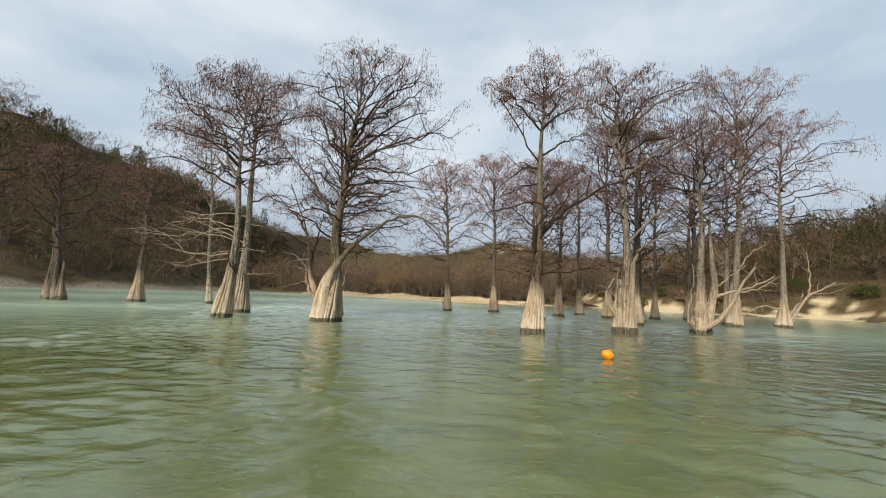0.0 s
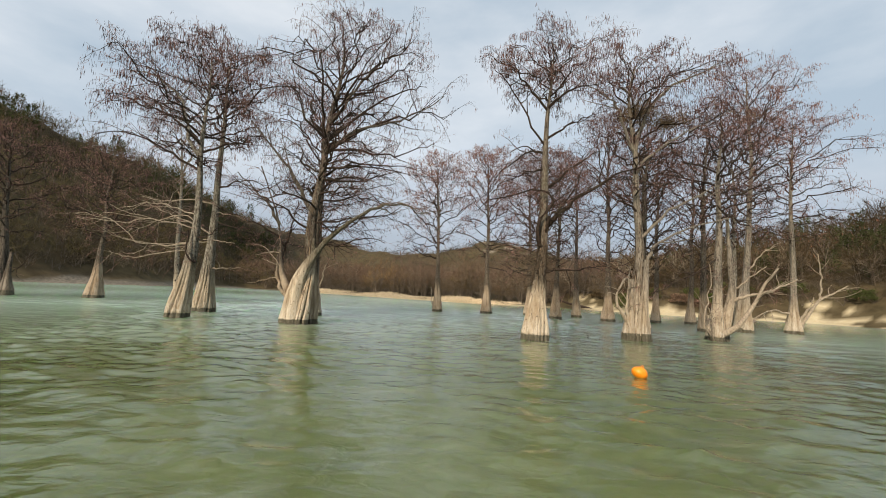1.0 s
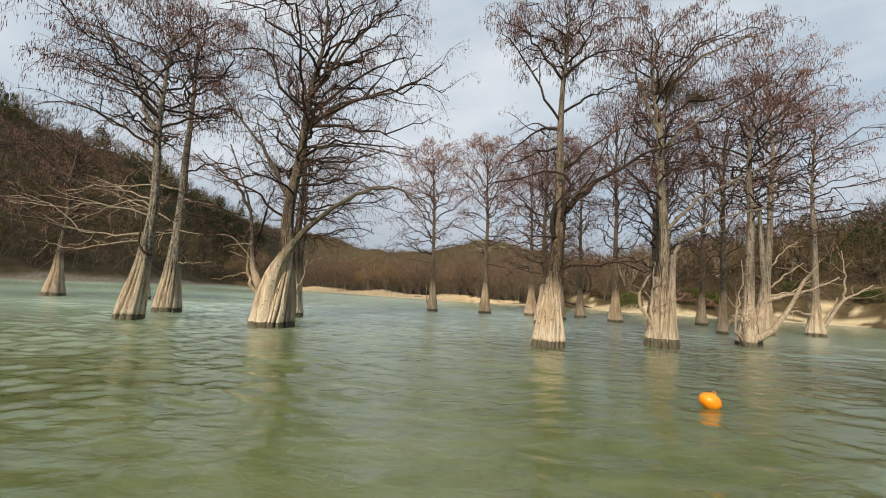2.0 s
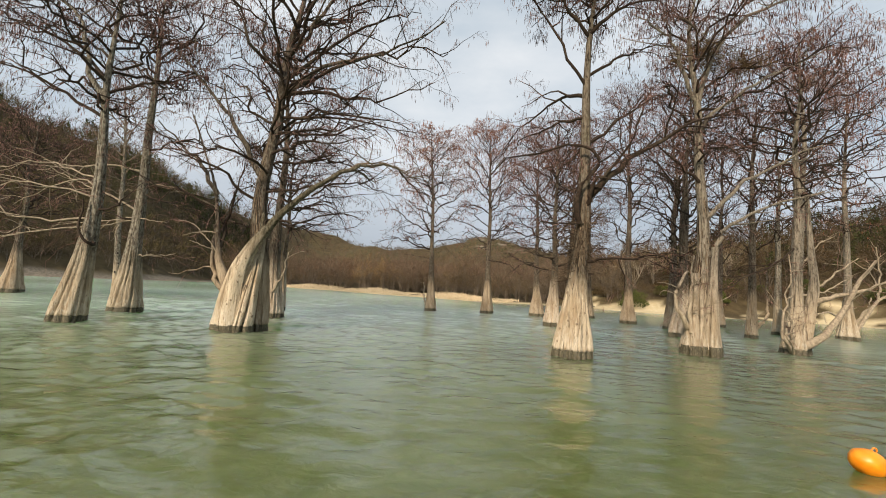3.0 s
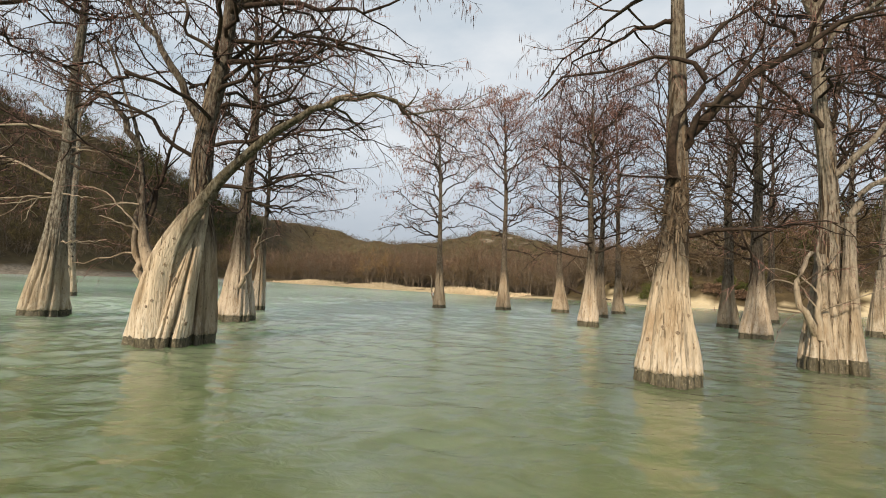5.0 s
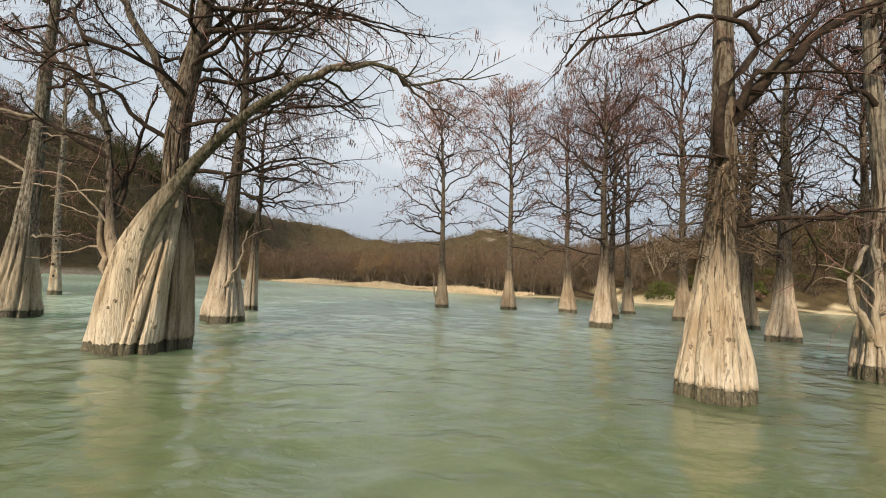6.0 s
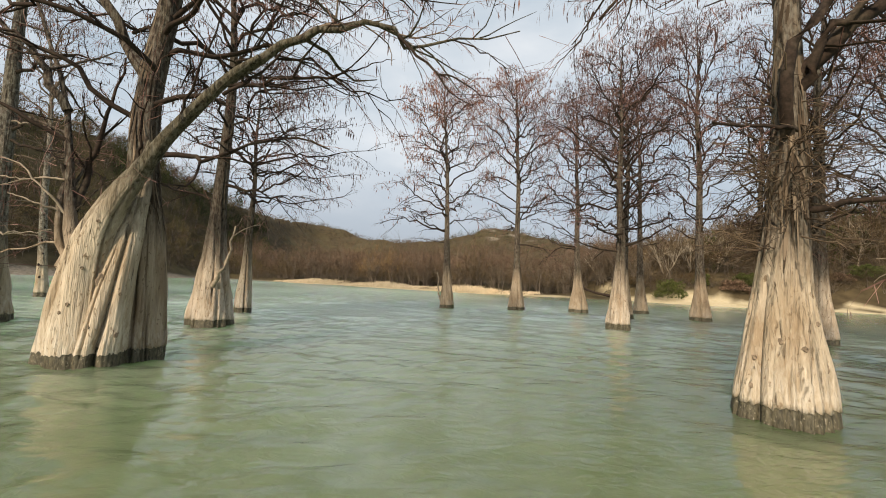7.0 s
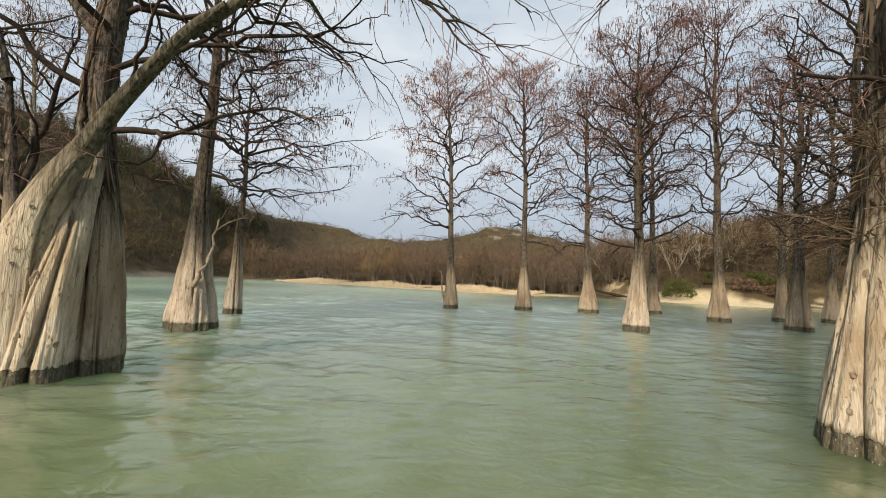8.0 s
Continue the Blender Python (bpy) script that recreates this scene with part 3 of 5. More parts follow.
def trunk_with_band(rng, name, line, low, high, tall, top, around, depth, grooves, bark, parent):
    """A stem part and the wet band at its foot. line(z) gives the stem's middle."""
    zs = np.concatenate((np.linspace(BAND, 3.2, 40), np.linspace(3.4, top, 26)))
    state = rng.bit_generator.state
    v, f, r, grid = stem_mesh(rng, zs, line(zs), flare(zs, low, high, tall, top), around, depth, grooves, ragged=0.05)
    mid = np.append(line(zs[:1])[0], 0)
    lip = grid[0] + (mid - grid[0]) * np.array((0.05, 0.05, 0))
    k = len(v)
    i0 = np.arange(around)
    lipf = np.stack((k + i0, k + np.roll(i0, -1), np.roll(i0, -1), i0), -1)
    tr = quads(name, np.concatenate((v, lip)), np.concatenate((f, lipf)), bark, True, parent)
    rng.bit_generator.state = state
    zb = np.array((-0.7, -0.3, -0.06, 0.0, 0.05, 0.11, 0.18, 0.26, 0.34))
    rb = flare(zb, low, high, tall, top) * np.array((1.02, 1.01, 1.0, 0.995, 0.99, 0.985, 0.98, 0.97, 0.95))
    v, f, _, _ = stem_mesh(rng, zb, line(np.clip(zb, 0, None)), rb, around, depth, grooves)
    band = quads("wet_band", v, f, WET, True, tr)
    band["label"] = "dark waterlogged bark at the waterline"
    return tr


def cypress(x, y, tall=14.0, low=0.6, high=0.27, flare_h=1.5, lean=(0, 0), crown=5.0, spread=3.4, limbs=22, density=1.0, seed=1, around=56,
            depth=0.16, grooves=9, bark=BARK, leaf=CATKIN, tufts=0, bends=(), stems=(), top_heavy=0.6, label="", reach=(0, 0), limb_skin=LIMB, fringe=1.0, whips=0, level=1.0, shag=0):
    """A bare swamp cypress in the water: fluted trunk, limbs, twigs and hanging tips."""
    rng = np.random.default_rng(seed)
    tree = new("cypress_tree")
    tree.location = (x, y, 0)
    tagged(tree, label or "bare swamp cypress with a flared pale trunk standing in water", "tree", group="swamp cypresses in the lake")
    sway = rng.normal(0, 0.09, 4)
    way_z, way_x, way_y = np.array(lean, float).T if isinstance(lean[0], tuple) else np.array(((0, 0, 0), (tall, *lean)), float).T

    def line(z):
        z = np.clip(np.asarray(z, float), 0, tall)
        q = z / tall
        soft = np.stack([np.stack((np.interp(z + o, way_z, way_x), np.interp(z + o, way_z, way_y)), -1) for o in (-0.8, -0.4, 0, 0.4, 0.8)]).mean(0)
        cx = soft[..., 0] + sway[0] * np.sin(q * 9) * q + sway[1] * np.sin(q * 17) * q
        cy = soft[..., 1] + sway[2] * np.sin(q * 8) * q
        return np.stack((cx, cy), -1)

    trunk_with_band(rng, "trunk", line, low, high, flare_h, tall, around, depth, grooves, bark, tree)
    for (pts, r0, r1, foot, *own) in stems:
        skin = own[0] if own else bark
        sharp = own[1] if len(own) > 1 else 1.6
        p = spline(pts, 18)
        zz = p[:, 2]
        if isinstance(r0, tuple):
            state = rng.bit_generator.state
            v, f, p = swept_mesh(rng, pts, r0, around, depth, r1)
            st = quads("stem", v, f, skin, True, tree)
            rng.bit_generator.state = state
            zb = np.array((-0.7, -0.2, 0.0, 0.10, 0.22, 0.34))
            v, f, _, _ = stem_mesh(rng, zb, np.repeat(p[:1, :2], 6, axis=0), r0[0] * np.array((1.02, 1.01, 0.995, 0.985, 0.97, 0.94)), around, depth, r1, 0.12, 1.6, 3.6)
            quads("wet_band", v, f, WET, True, st)
        elif foot:
            w = np.linspace(0, 1, 60)
            zq = BAND + (zz[-1] - BAND) * w
            mid = np.stack((np.interp(zq, zz, p[:, 0]), np.interp(zq, zz, p[:, 1])), -1)
            rq = r1 + (r0 - r1) * np.clip(1 - (zq / (zz[-1] * 0.9)), 0, 1) ** sharp
            state = rng.bit_generator.state
            v, f, _, _ = stem_mesh(rng, zq, mid, rq, around, depth * 0.9, max(4, grooves - 3), ragged=0.05)
            st = quads("stem", v, f, skin, True, tree)
            rng.bit_generator.state = state
            zb = np.array((-0.7, -0.2, 0.0, 0.10, 0.22, 0.34))
            mb = np.repeat(mid[:1], 6, axis=0)
            v, f, _, _ = stem_mesh(rng, zb, mb, r0 * np.array((1.02, 1.01, 0.995, 0.99, 0.975, 0.95)), around, depth * 0.9, max(4, grooves - 3))
            quads("wet_band", v, f, WET, True, st)

    # main limbs: up the trunk in a spiral, level below, steeper above, each arching over to end on a domed crown
    n1 = int(limbs * 1.15)
    u = ((np.arange(n1) + rng.uniform(0, 0.9, n1)) / n1) ** 0.95
    z0 = crown + (0.93 * tall - crown) * u
    az = np.arange(n1) * 2.4 + rng.normal(0, 0.35, n1) + seed
    u_end = u + (1 - u) * np.interp(u, (0, 0.3, 0.6, 1.0), (0.06, 0.28, 0.52, 0.85)) * rng.uniform(0.6, 1.1, n1) * np.clip(level + 0.5 * u, 0, 1)
    shape = np.interp(u_end, (0, 0.25, 0.55, 0.78, 0.92, 1.0), (1.0 - 0.5 * top_heavy, 1.0 - 0.2 * top_heavy, 1.0, 0.90, 0.62, 0.30))
    out = spread * 1.02 * shape * rng.uniform(0.66, 1.02, n1)
    z_end = crown + (tall - crown) * np.minimum(u_end, 0.98)
    way = np.stack((np.cos(az) + reach[0], np.sin(az) + reach[1]), -1)
    base = np.concatenate((line(z0), z0[:, None]), 1)
    rise = z_end - z0
    s = np.linspace(0, 1, 13)[None, :, None]
    flat = way * out[:, None]
    knee = base + np.concatenate((flat * 0.34, (rise * 0.50 + 0.03 * out)[:, None]), 1)
    bow = base + np.concatenate((flat * 0.74, (rise * 1.02 + 0.06 * out)[:, None]), 1)
    tip = base + np.concatenate((flat, (rise - 0.04 * out)[:, None]), 1)
    p1 = (1 - s) ** 3 * base[:, None] + 3 * s * (1 - s) ** 2 * knee[:, None] + 3 * s * s * (1 - s) * bow[:, None] + s ** 3 * tip[:, None]
    crook = np.cumsum(rng.normal(0, 0.068, (n1, 13, 3)) * out[:, None, None] ** 0.8, axis=1)
    crook -= crook[:, :1] + (crook[:, -1:] - crook[:, :1]) * s
    p1 += crook * np.array((1.0, 1.0, 0.8))
    length = np.hypot(out, rise)
    r_at = flare(z0, low, high, flare_h, tall)
    r1 = np.minimum(r_at * 0.6, 0.018 + 0.0104 * length)[:, None] * np.linspace(1, 0.2, 13) ** 0.9
    if bends:
        pb = np.stack([spline(b[0], 13) for b in bends])
        span = np.linalg.norm(np.diff(pb, axis=1), axis=2).sum(1)
        pb[:, 2:] += rng.normal(0, 1, (len(bends), 11, 3)) * (np.minimum(0.05, 0.011 * span) * np.array([0.3 if b[1] > 0.15 else 1.0 for b in bends]))[:, None, None]
        for q in pb:      # limbs that leave the trunk start at its heart
            heart = line(q[0, 2])
            if q[0, 2] > 2.0 and np.hypot(*(q[0, :2] - heart)) < 0.65:
                q[0, :2] = heart
        rb = np.stack([b[1] * np.linspace(1, 0, 13) ** (1.15 if b[1] < 0.23 else 1.85) + b[2] * np.linspace(0, 1, 13) for b in bends])
        p1, r1 = np.concatenate((pb, p1)), np.concatenate((rb, r1))
    n1 = len(p1)
    len1 = np.linalg.norm(np.diff(p1, axis=1), axis=2).sum(1)

    # side branches
    per2 = max(4, int(round(9 * density ** 0.5)))
    s0, w0, who2, s2 = offshoots(rng, p1, per2, 0.22, 0.99, 0.85, 0.45)
    some = (len1[who2] > 2.7) | (rng.uniform(size=len(who2)) < 0.2)
    bare = np.array([len(b) > 3 and b[3] is DEAD and b[1] >= 0.06 for b in bends] + [False] * (n1 - len(bends)))
    some &= (who2 >= len(bends)) | (s2 > 0.45) | ((r1[who2, 0] < 0.10) & ~bare[who2])
    s0, w0, who2, s2 = s0[some], w0[some], who2[some], s2[some]
    len2 = np.clip(len1[who2] * (0.52 - 0.30 * s2) * rng.uniform(0.6, 1.25, len(who2)), 0.25, 2.6)
    high_up = np.clip(s0[:, 2] / tall - 0.55, 0, 1)
    w0[:, 2] += 1.2 * high_up
    w0 = unit(w0)
    len2 = np.minimum(len2, np.maximum(0.3, (tall + 0.25 - s0[:, 2]) / np.maximum(w0[:, 2], 0.15)))
    p2 = grow(rng, s0, w0, len2, 6, 0.19, -0.12 - 0.9 * high_up)
    r2 = np.minimum(0.0135 + 0.0115 * len2, 0.6 * r1[who2, np.minimum((s2 * 12).astype(int), 12)] + 0.004)[:, None] * np.linspace(1, 0.3, 6)
    # each limb with its side branches is one part
    for i in range(n1):
        sel = who2 == i
        v, f = joined([tubes(p1[i:i + 1], r1[i:i + 1], 9 if r1[i, 0] > 0.07 else 5)] + ([tubes(p2[sel], r2[sel], 3)] if sel.any() else []))
        dead = i < len(bends) and len(bends[i]) > 3
        quads("limb", v, f, bends[i][3] if dead else bark if r1[i, 0] > 0.085 and i < len(bends) else limb_skin, True, tree)

    # twigs
    per3 = max(4, int(round(8 * density)))
    s0, w0, who3, s3 = offshoots(rng, p2, per3, 0.12, 1.0, 0.8, 0.6)
    some = rng.uniform(size=len(who3)) < np.clip((s0[:, 2] / tall - 0.25) * 1.45, 0.22, 1.0)
    s0, w0, who3, s3 = s0[some], w0[some], who3[some], s3[some]
    len3 = np.clip(len2[who3] * (0.62 - 0.25 * s3) * rng.uniform(0.5, 1.2, len(who3)), 0.16, 0.62)
    p3 = grow(rng, s0, w0, len3, 3, 0.2, -0.15)
    w3 = np.full(len(p3), 0.0095)
    per4 = 5
    s0, w0, who4, s4 = offshoots(rng, p3, per4, 0.15, 1.0, 0.75, 0.7)
    w0[:, 2] -= 0.35
    len4 = np.clip(len3[who4] * rng.uniform(0.35, 0.85, len(who4)), 0.10, 0.45)
    e4 = s0 + unit(w0) * len4[:, None]
    v4 = ribbons(s0, e4, np.full(len(s0), 0.0047), rng)
    v, f = joined((ribbons(p3[:, 0], p3[:, 1], w3, rng), ribbons(p3[:, 1], p3[:, 2], w3 * 0.75, rng), v4))
    tagged(quads("crown", v, f, TWIG, False, tree), kind="stuff")

    # hanging tips, thicker towards the top and the outside of the crown
    out4 = np.hypot(e4[:, 0], e4[:, 1]) / spread
    chance = np.clip((e4[:, 2] / tall - 0.22) * 1.7, 0.06, 0.85) * np.clip(0.35 + 0.75 * out4, 0, 1.1)
    pick = rng.uniform(size=len(e4)) < chance / fringe ** 0.6
    t0 = np.repeat(e4[pick], 2 if fringe < 1 else 1, axis=0)
    t0 = t0 + rng.normal(0, 0.045, t0.shape)
    t1 = t0 + rng.normal(0, 0.025, t0.shape) + np.array((0, 0, -1.0)) * rng.uniform(0.12, 0.32, len(t0))[:, None]
    v, f = slips(t0, t1, rng.uniform(0.012, 0.024, len(t0)) * fringe, rng)
    tagged(quads("catkin_fringe", v, f, leaf, False, tree), kind="stuff")

    # long fine shoots that hang off the lower limbs
    if whips:
        s0, w0, whow, sw = offshoots(rng, p1, whips, 0.30, 1.0, 0.7, 0.8)
        some = (s0[:, 2] < 0.62 * tall) & (len1[whow] > 1.5)
        s0, w0 = s0[some], w0[some]
        w0[:, 2] -= 0.1
        pw = grow(rng, s0, w0, rng.uniform(0.5, 1.7, len(s0)), 6, 0.2, -0.55)
        q0, qw, qi, qs = offshoots(rng, pw, 4, 0.25, 1.0, 0.7, 0.7)
        qw[:, 2] -= 0.4
        q1 = q0 + unit(qw) * rng.uniform(0.12, 0.5, len(q0))[:, None]
        v, f = joined((tubes(pw, np.linspace(0.0065, 0.0034, 6)[None].repeat(len(pw), 0), 3), ribbons(q0, q1, np.full(len(q0), 0.0038), rng)))
        tagged(quads("hanging_shoot", v, f, TWIG, False, tree), kind="stuff")
        q1 = q1[rng.uniform(size=len(q1)) < 0.22]
        q2 = q1 + rng.normal(0, 0.02, q1.shape) - np.array((0, 0, 1.0)) * rng.uniform(0.08, 0.2, len(q1))[:, None]
        tagged(quads("hanging_tip", *slips(q1, q2, np.full(len(q1), 0.008), rng), leaf, False, tree), kind="stuff")

    # loose strips of bark hanging on the trunk above the bleached foot
    if shag:
        zt = rng.gamma(2.0, 0.75, shag).clip(0, 5) + 2.6
        at = rng.uniform(0, 2 * np.pi, shag)
        drop = rng.uniform(0.18, 0.8, shag)
        def on_trunk(z, lift):
            rr = flare(z, low, high, flare_h, tall) * 0.99 + lift
            return np.concatenate((line(z), z[:, None]), 1) + np.stack((np.cos(at) * rr, np.sin(at) * rr, 0 * z), -1)
        a0, a1, a2 = on_trunk(zt, 0.004), on_trunk(zt - drop * 0.5, 0.012), on_trunk(zt - drop, rng.uniform(0.01, 0.06, shag))
        side = np.stack((-np.sin(at), np.cos(at), 0 * at), -1) * rng.uniform(0.008, 0.028, shag)[:, None]
        slant = rng.normal(0, 0.02, (shag, 1)) * side / np.linalg.norm(side, axis=1, keepdims=True)
        v = np.stack((a0 - side * 0.6, a0 + side * 0.6, a1 + side + slant, a1 - side + slant, a2 + side * 0.3 + slant * 2, a2 - side * 0.3 + slant * 2), 1)
        i = np.arange(shag)[:, None] * 6
        f = np.concatenate((i + np.array((0, 1, 2, 3)), i + np.array((3, 2, 4, 5))))
        tagged(quads("bark_strip", v, f, SHAG, False, tree), kind="stuff")

    # short dead sprays low on the trunk
    if tufts:
        zt = rng.normal(3.5, 0.75, tufts).clip(2.4, 6.0)
        at = rng.uniform(0, 2 * np.pi, tufts)
        s0 = np.concatenate((line(zt), zt[:, None]), 1)
        rr = flare(zt, low, high, flare_h, tall) * 0.9
        s0 += np.stack((np.cos(at) * rr, np.sin(at) * rr, 0 * zt), -1)
        w0 = np.stack((np.cos(at), np.sin(at), rng.normal(0.0, 0.22, tufts)), -1)
        pt = grow(rng, s0, w0, rng.uniform(0.25, 1.3, tufts), 6, 0.24, -0.14)
        q0, qw, qi, qs = offshoots(rng, pt, 6, 0.2, 1.0, 0.8, 0.8)
        pq = grow(rng, q0, qw, rng.uniform(0.12, 0.45, len(q0)), 3, 0.3, -0.3)
        v, f = joined((tubes(pt, np.linspace(0.011, 0.004, 6)[None].repeat(tufts, 0), 4), tubes(pq, np.full((len(pq), 3), 0.0042), 3)))
        tagged(quads("dead_spray", v, f, TUFT, False, tree), kind="stuff")
    return tree


SCAR = plain_material("brown_knot_scar", (0.085, 0.062, 0.043), (0.31, 0.245, 0.178), (26, 26, 18), 1.0, 0.9, 0.8, 0.02)


def scar(tree, spot, out, size, tall, seed):
    """A healed knot: an uneven raised lip round a shallow brown hollow, set square to the bark."""
    rng = np.random.default_rng(seed)
    n = unit(np.array(out, float))
    side = unit(np.cross((0, 0, 1.0), n))
    up = np.cross(n, side)
    a = np.arange(12) / 12 * 2 * np.pi
    wob = 1 + rng.normal(0, 0.13, 12)
    rings = []
    for q, rise in ((1.25, -0.03), (1.0, 0.010), (0.72, 0.014), (0.45, 0.006), (0.12, 0.005)):
        c = q * wob * (1 + rng.normal(0, 0.05, 12))
        rings.append(np.array(spot) + (size * c * np.cos(a))[:, None] * side + (tall * c * np.sin(a))[:, None] * up + (rise + rng.normal(0, 0.003, 12))[:, None] * n)
    idx = np.arange(60).reshape(5, 12)
    nx = np.roll(idx, -1, axis=1)
    faces = np.stack((idx[:-1], nx[:-1], nx[1:], idx[1:]), -1).reshape(-1, 4)
    faces = np.concatenate((faces, [(48, 49, 50, 51), (51, 52, 59, 48), (52, 53, 58, 59), (53, 54, 57, 58), (54, 55, 56, 57)]))
    quads("knot_scar", np.concatenate(rings), faces, SCAR, True, tree)


# the big tree with the long leaning limb
limbs_of_tree = []
limbs_of_tree.append((((2.4, -1.08, 4.98), (3.14, -1.19, 5.43), (3.63, -1.29, 5.69), (4.03, -1.39, 5.80), (4.51, -1.44, 5.81), (5.08, -1.54, 5.73), (5.37, -1.59, 5.58), (5.91, -1.69, 5.49), (6.62, -1.74, 5.53), (7.20, -1.84, 5.64)), 0.085, 0.008, BARK_PALE))
limbs_of_tree.append((((3.5, -1.25, 5.62), (4.1, -1.35, 5.88), (4.8, -1.42, 5.90), (5.5, -1.5, 5.66), (6.1, -1.5, 5.70)), 0.04, 0.008, LIMB_TAN))
limbs_of_tree.append((((5.32, -1.59, 5.60), (5.66, -1.69, 5.22), (5.99, -1.74, 4.90), (6.22, -1.79, 4.60), (6.58, -1.84, 4.37)), 0.030, 0.006))
limbs_of_tree.append((((5.95, -1.74, 4.91), (6.22, -1.74, 4.89), (6.50, -1.74, 4.70), (6.72, -1.79, 4.58), (7.04, -1.84, 4.58)), 0.018, 0.005))
limbs_of_tree.append((((6.18, -1.69, 5.52), (6.63, -1.74, 5.33), (6.98, -1.79, 5.09), (7.20, -1.79, 4.96)), 0.014, 0.005))
limbs_of_tree.append((((0.30, 0.05, 4.95), (1.6, -0.35, 5.10), (2.55, -0.44, 5.20), (3.44, -0.44, 5.37), (3.96, -0.44, 5.42), (4.64, -0.44, 5.10), (5.36, -0.44, 5.04)), 0.055, 0.008))
limbs_of_tree.append((((3.84, -0.44, 5.39), (4.49, -0.34, 5.67), (5.07, -0.34, 5.89)), 0.022, 0.006))
limbs_of_tree.append((((0.80, 0.00, 7.23), (1.57, -0.34, 7.09), (2.59, -0.64, 7.00), (3.51, -0.84, 7.25), (4.24, -0.84, 7.22)), 0.07, 0.012))
limbs_of_tree.append((((0.83, 0.00, 8.75), (2.18, -0.24, 8.72), (3.48, -0.44, 8.46), (4.41, -0.54, 8.50), (5.61, -0.64, 8.90), (6.26, -0.64, 9.29)), 0.075, 0.010))
limbs_of_tree.append((((0.76, 0.00, 7.80), (1.43, 0.26, 7.93), (2.64, 0.46, 8.16), (3.95, 0.56, 8.00), (5.28, 0.66, 7.90), (6.36, 0.76, 7.78)), 0.065, 0.010))
limbs_of_tree.append((((0.77, -0.70, 3.42), (0.95, -1.0, 4.3), (1.4, -1.3, 5.3)), 0.035, 0.012))
limbs_of_tree.append((((1.32, -0.82, 4.00), (1.9, -1.2, 4.9), (2.5, -1.5, 6.0)), 0.035, 0.012))
limbs_of_tree.append((((2.4, -1.22, 4.66), (3.0, -1.0, 5.3), (3.7, -0.9, 6.3)), 0.035, 0.012))
limbs_of_tree.append((((-0.30, 0.15, 0.8), (-0.85, 0.22, 1.75), (-1.10, 0.24, 2.25), (-1.25, 0.26, 2.9), (-1.38, 0.26, 4.0), (-1.6, 0.26, 5.2), (-2.14, 0.26, 6.5), (-2.7, 0.26, 7.8)), 0.25, 0.03, BARK_DUSK))
limbs_of_tree.append((((-0.30, 0.05, 0.75), (-0.98, 0.18, 1.5), (-1.30, 0.2, 2.1), (-1.42, 0.2, 2.8), (-1.37, 0.26, 3.7)), 0.10, 0.05))
limbs_of_tree.append((((-0.1, 0, 4.6), (-1.2, -0.4, 5.6), (-2.2, -0.6, 6.0), (-3.6, -0.8, 7.0)), 0.06, 0.015))
limbs_of_tree.append((((-1.25, 0.2, 2.7), (-1.5, 0.0, 3.14), (-2.0, -0.1, 3.58), (-2.6, -0.1, 3.8)), 0.030, 0.008, DEAD))
limbs_of_tree.append((((-1.3, 0.2, 2.75), (-1.6, -0.1, 2.88), (-2.0, -0.2, 3.03)), 0.026, 0.008, DEAD))
limbs_of_tree.append((((-1.35, 0.2, 3.4), (-1.8, 0.1, 3.4), (-2.4, 0.0, 3.2)), 0.024, 0.008, DEAD))
limbs_of_tree.append((((-1.4, 0.2, 4.2), (-2.4, -0.2, 4.7), (-3.4, -0.4, 4.9), (-4.4, -0.5, 5.6)), 0.05, 0.012))
limbs_of_tree.append((((-1.2, 0.3, 2.8), (-1.15, 0.55, 3.9), (-1.0, 0.6, 4.9), (-0.8, 0.7, 6.2)), 0.08, 0.02))
limbs_of_tree.append((((-1.45, 0.2, 4.8), (-2.0, 0.06, 5.78), (-2.67, 0.0, 6.4), (-3.7, -0.1, 7.3)), 0.09, 0.02))
limbs_of_tree.append((((0.15, 0, 5.4), (-0.6, -0.2, 7.0), (-1.6, -0.3, 8.2), (-3.2, -0.3, 10.0)), 0.12, 0.03))
limbs_of_tree.append((((0.5, 0.1, 8.5), (2.2, -0.2, 9.8), (4.3, -0.4, 10.3), (6.5, -0.5, 11.6)), 0.10, 0.02))
limbs_of_tree.append((((0.4, 0.1, 3.95), (1.16, 0, 3.94), (1.7, -0.1, 3.85), (2.9, -0.2, 4.3), (4.0, -0.3, 4.1)), 0.065, 0.015))
limbs_of_tree.append((((0.75, 0.1, 10.2), (1.9, 0, 12.0), (3.0, 0, 13.4), (3.9, -0.1, 14.3)), 0.09, 0.015))
limbs_of_tree.append((((0.6, 0.1, 9.2), (2.4, 0.3, 11.0), (4.3, 0.4, 12.3), (5.4, 0.5, 12.6)), 0.08, 0.015))
limbs_of_tree.append((((0.4, 0, 6.4), (1.7, -0.8, 6.6), (3.1, -1.4, 6.5), (4.5, -1.8, 6.7)), 0.06, 0.012))
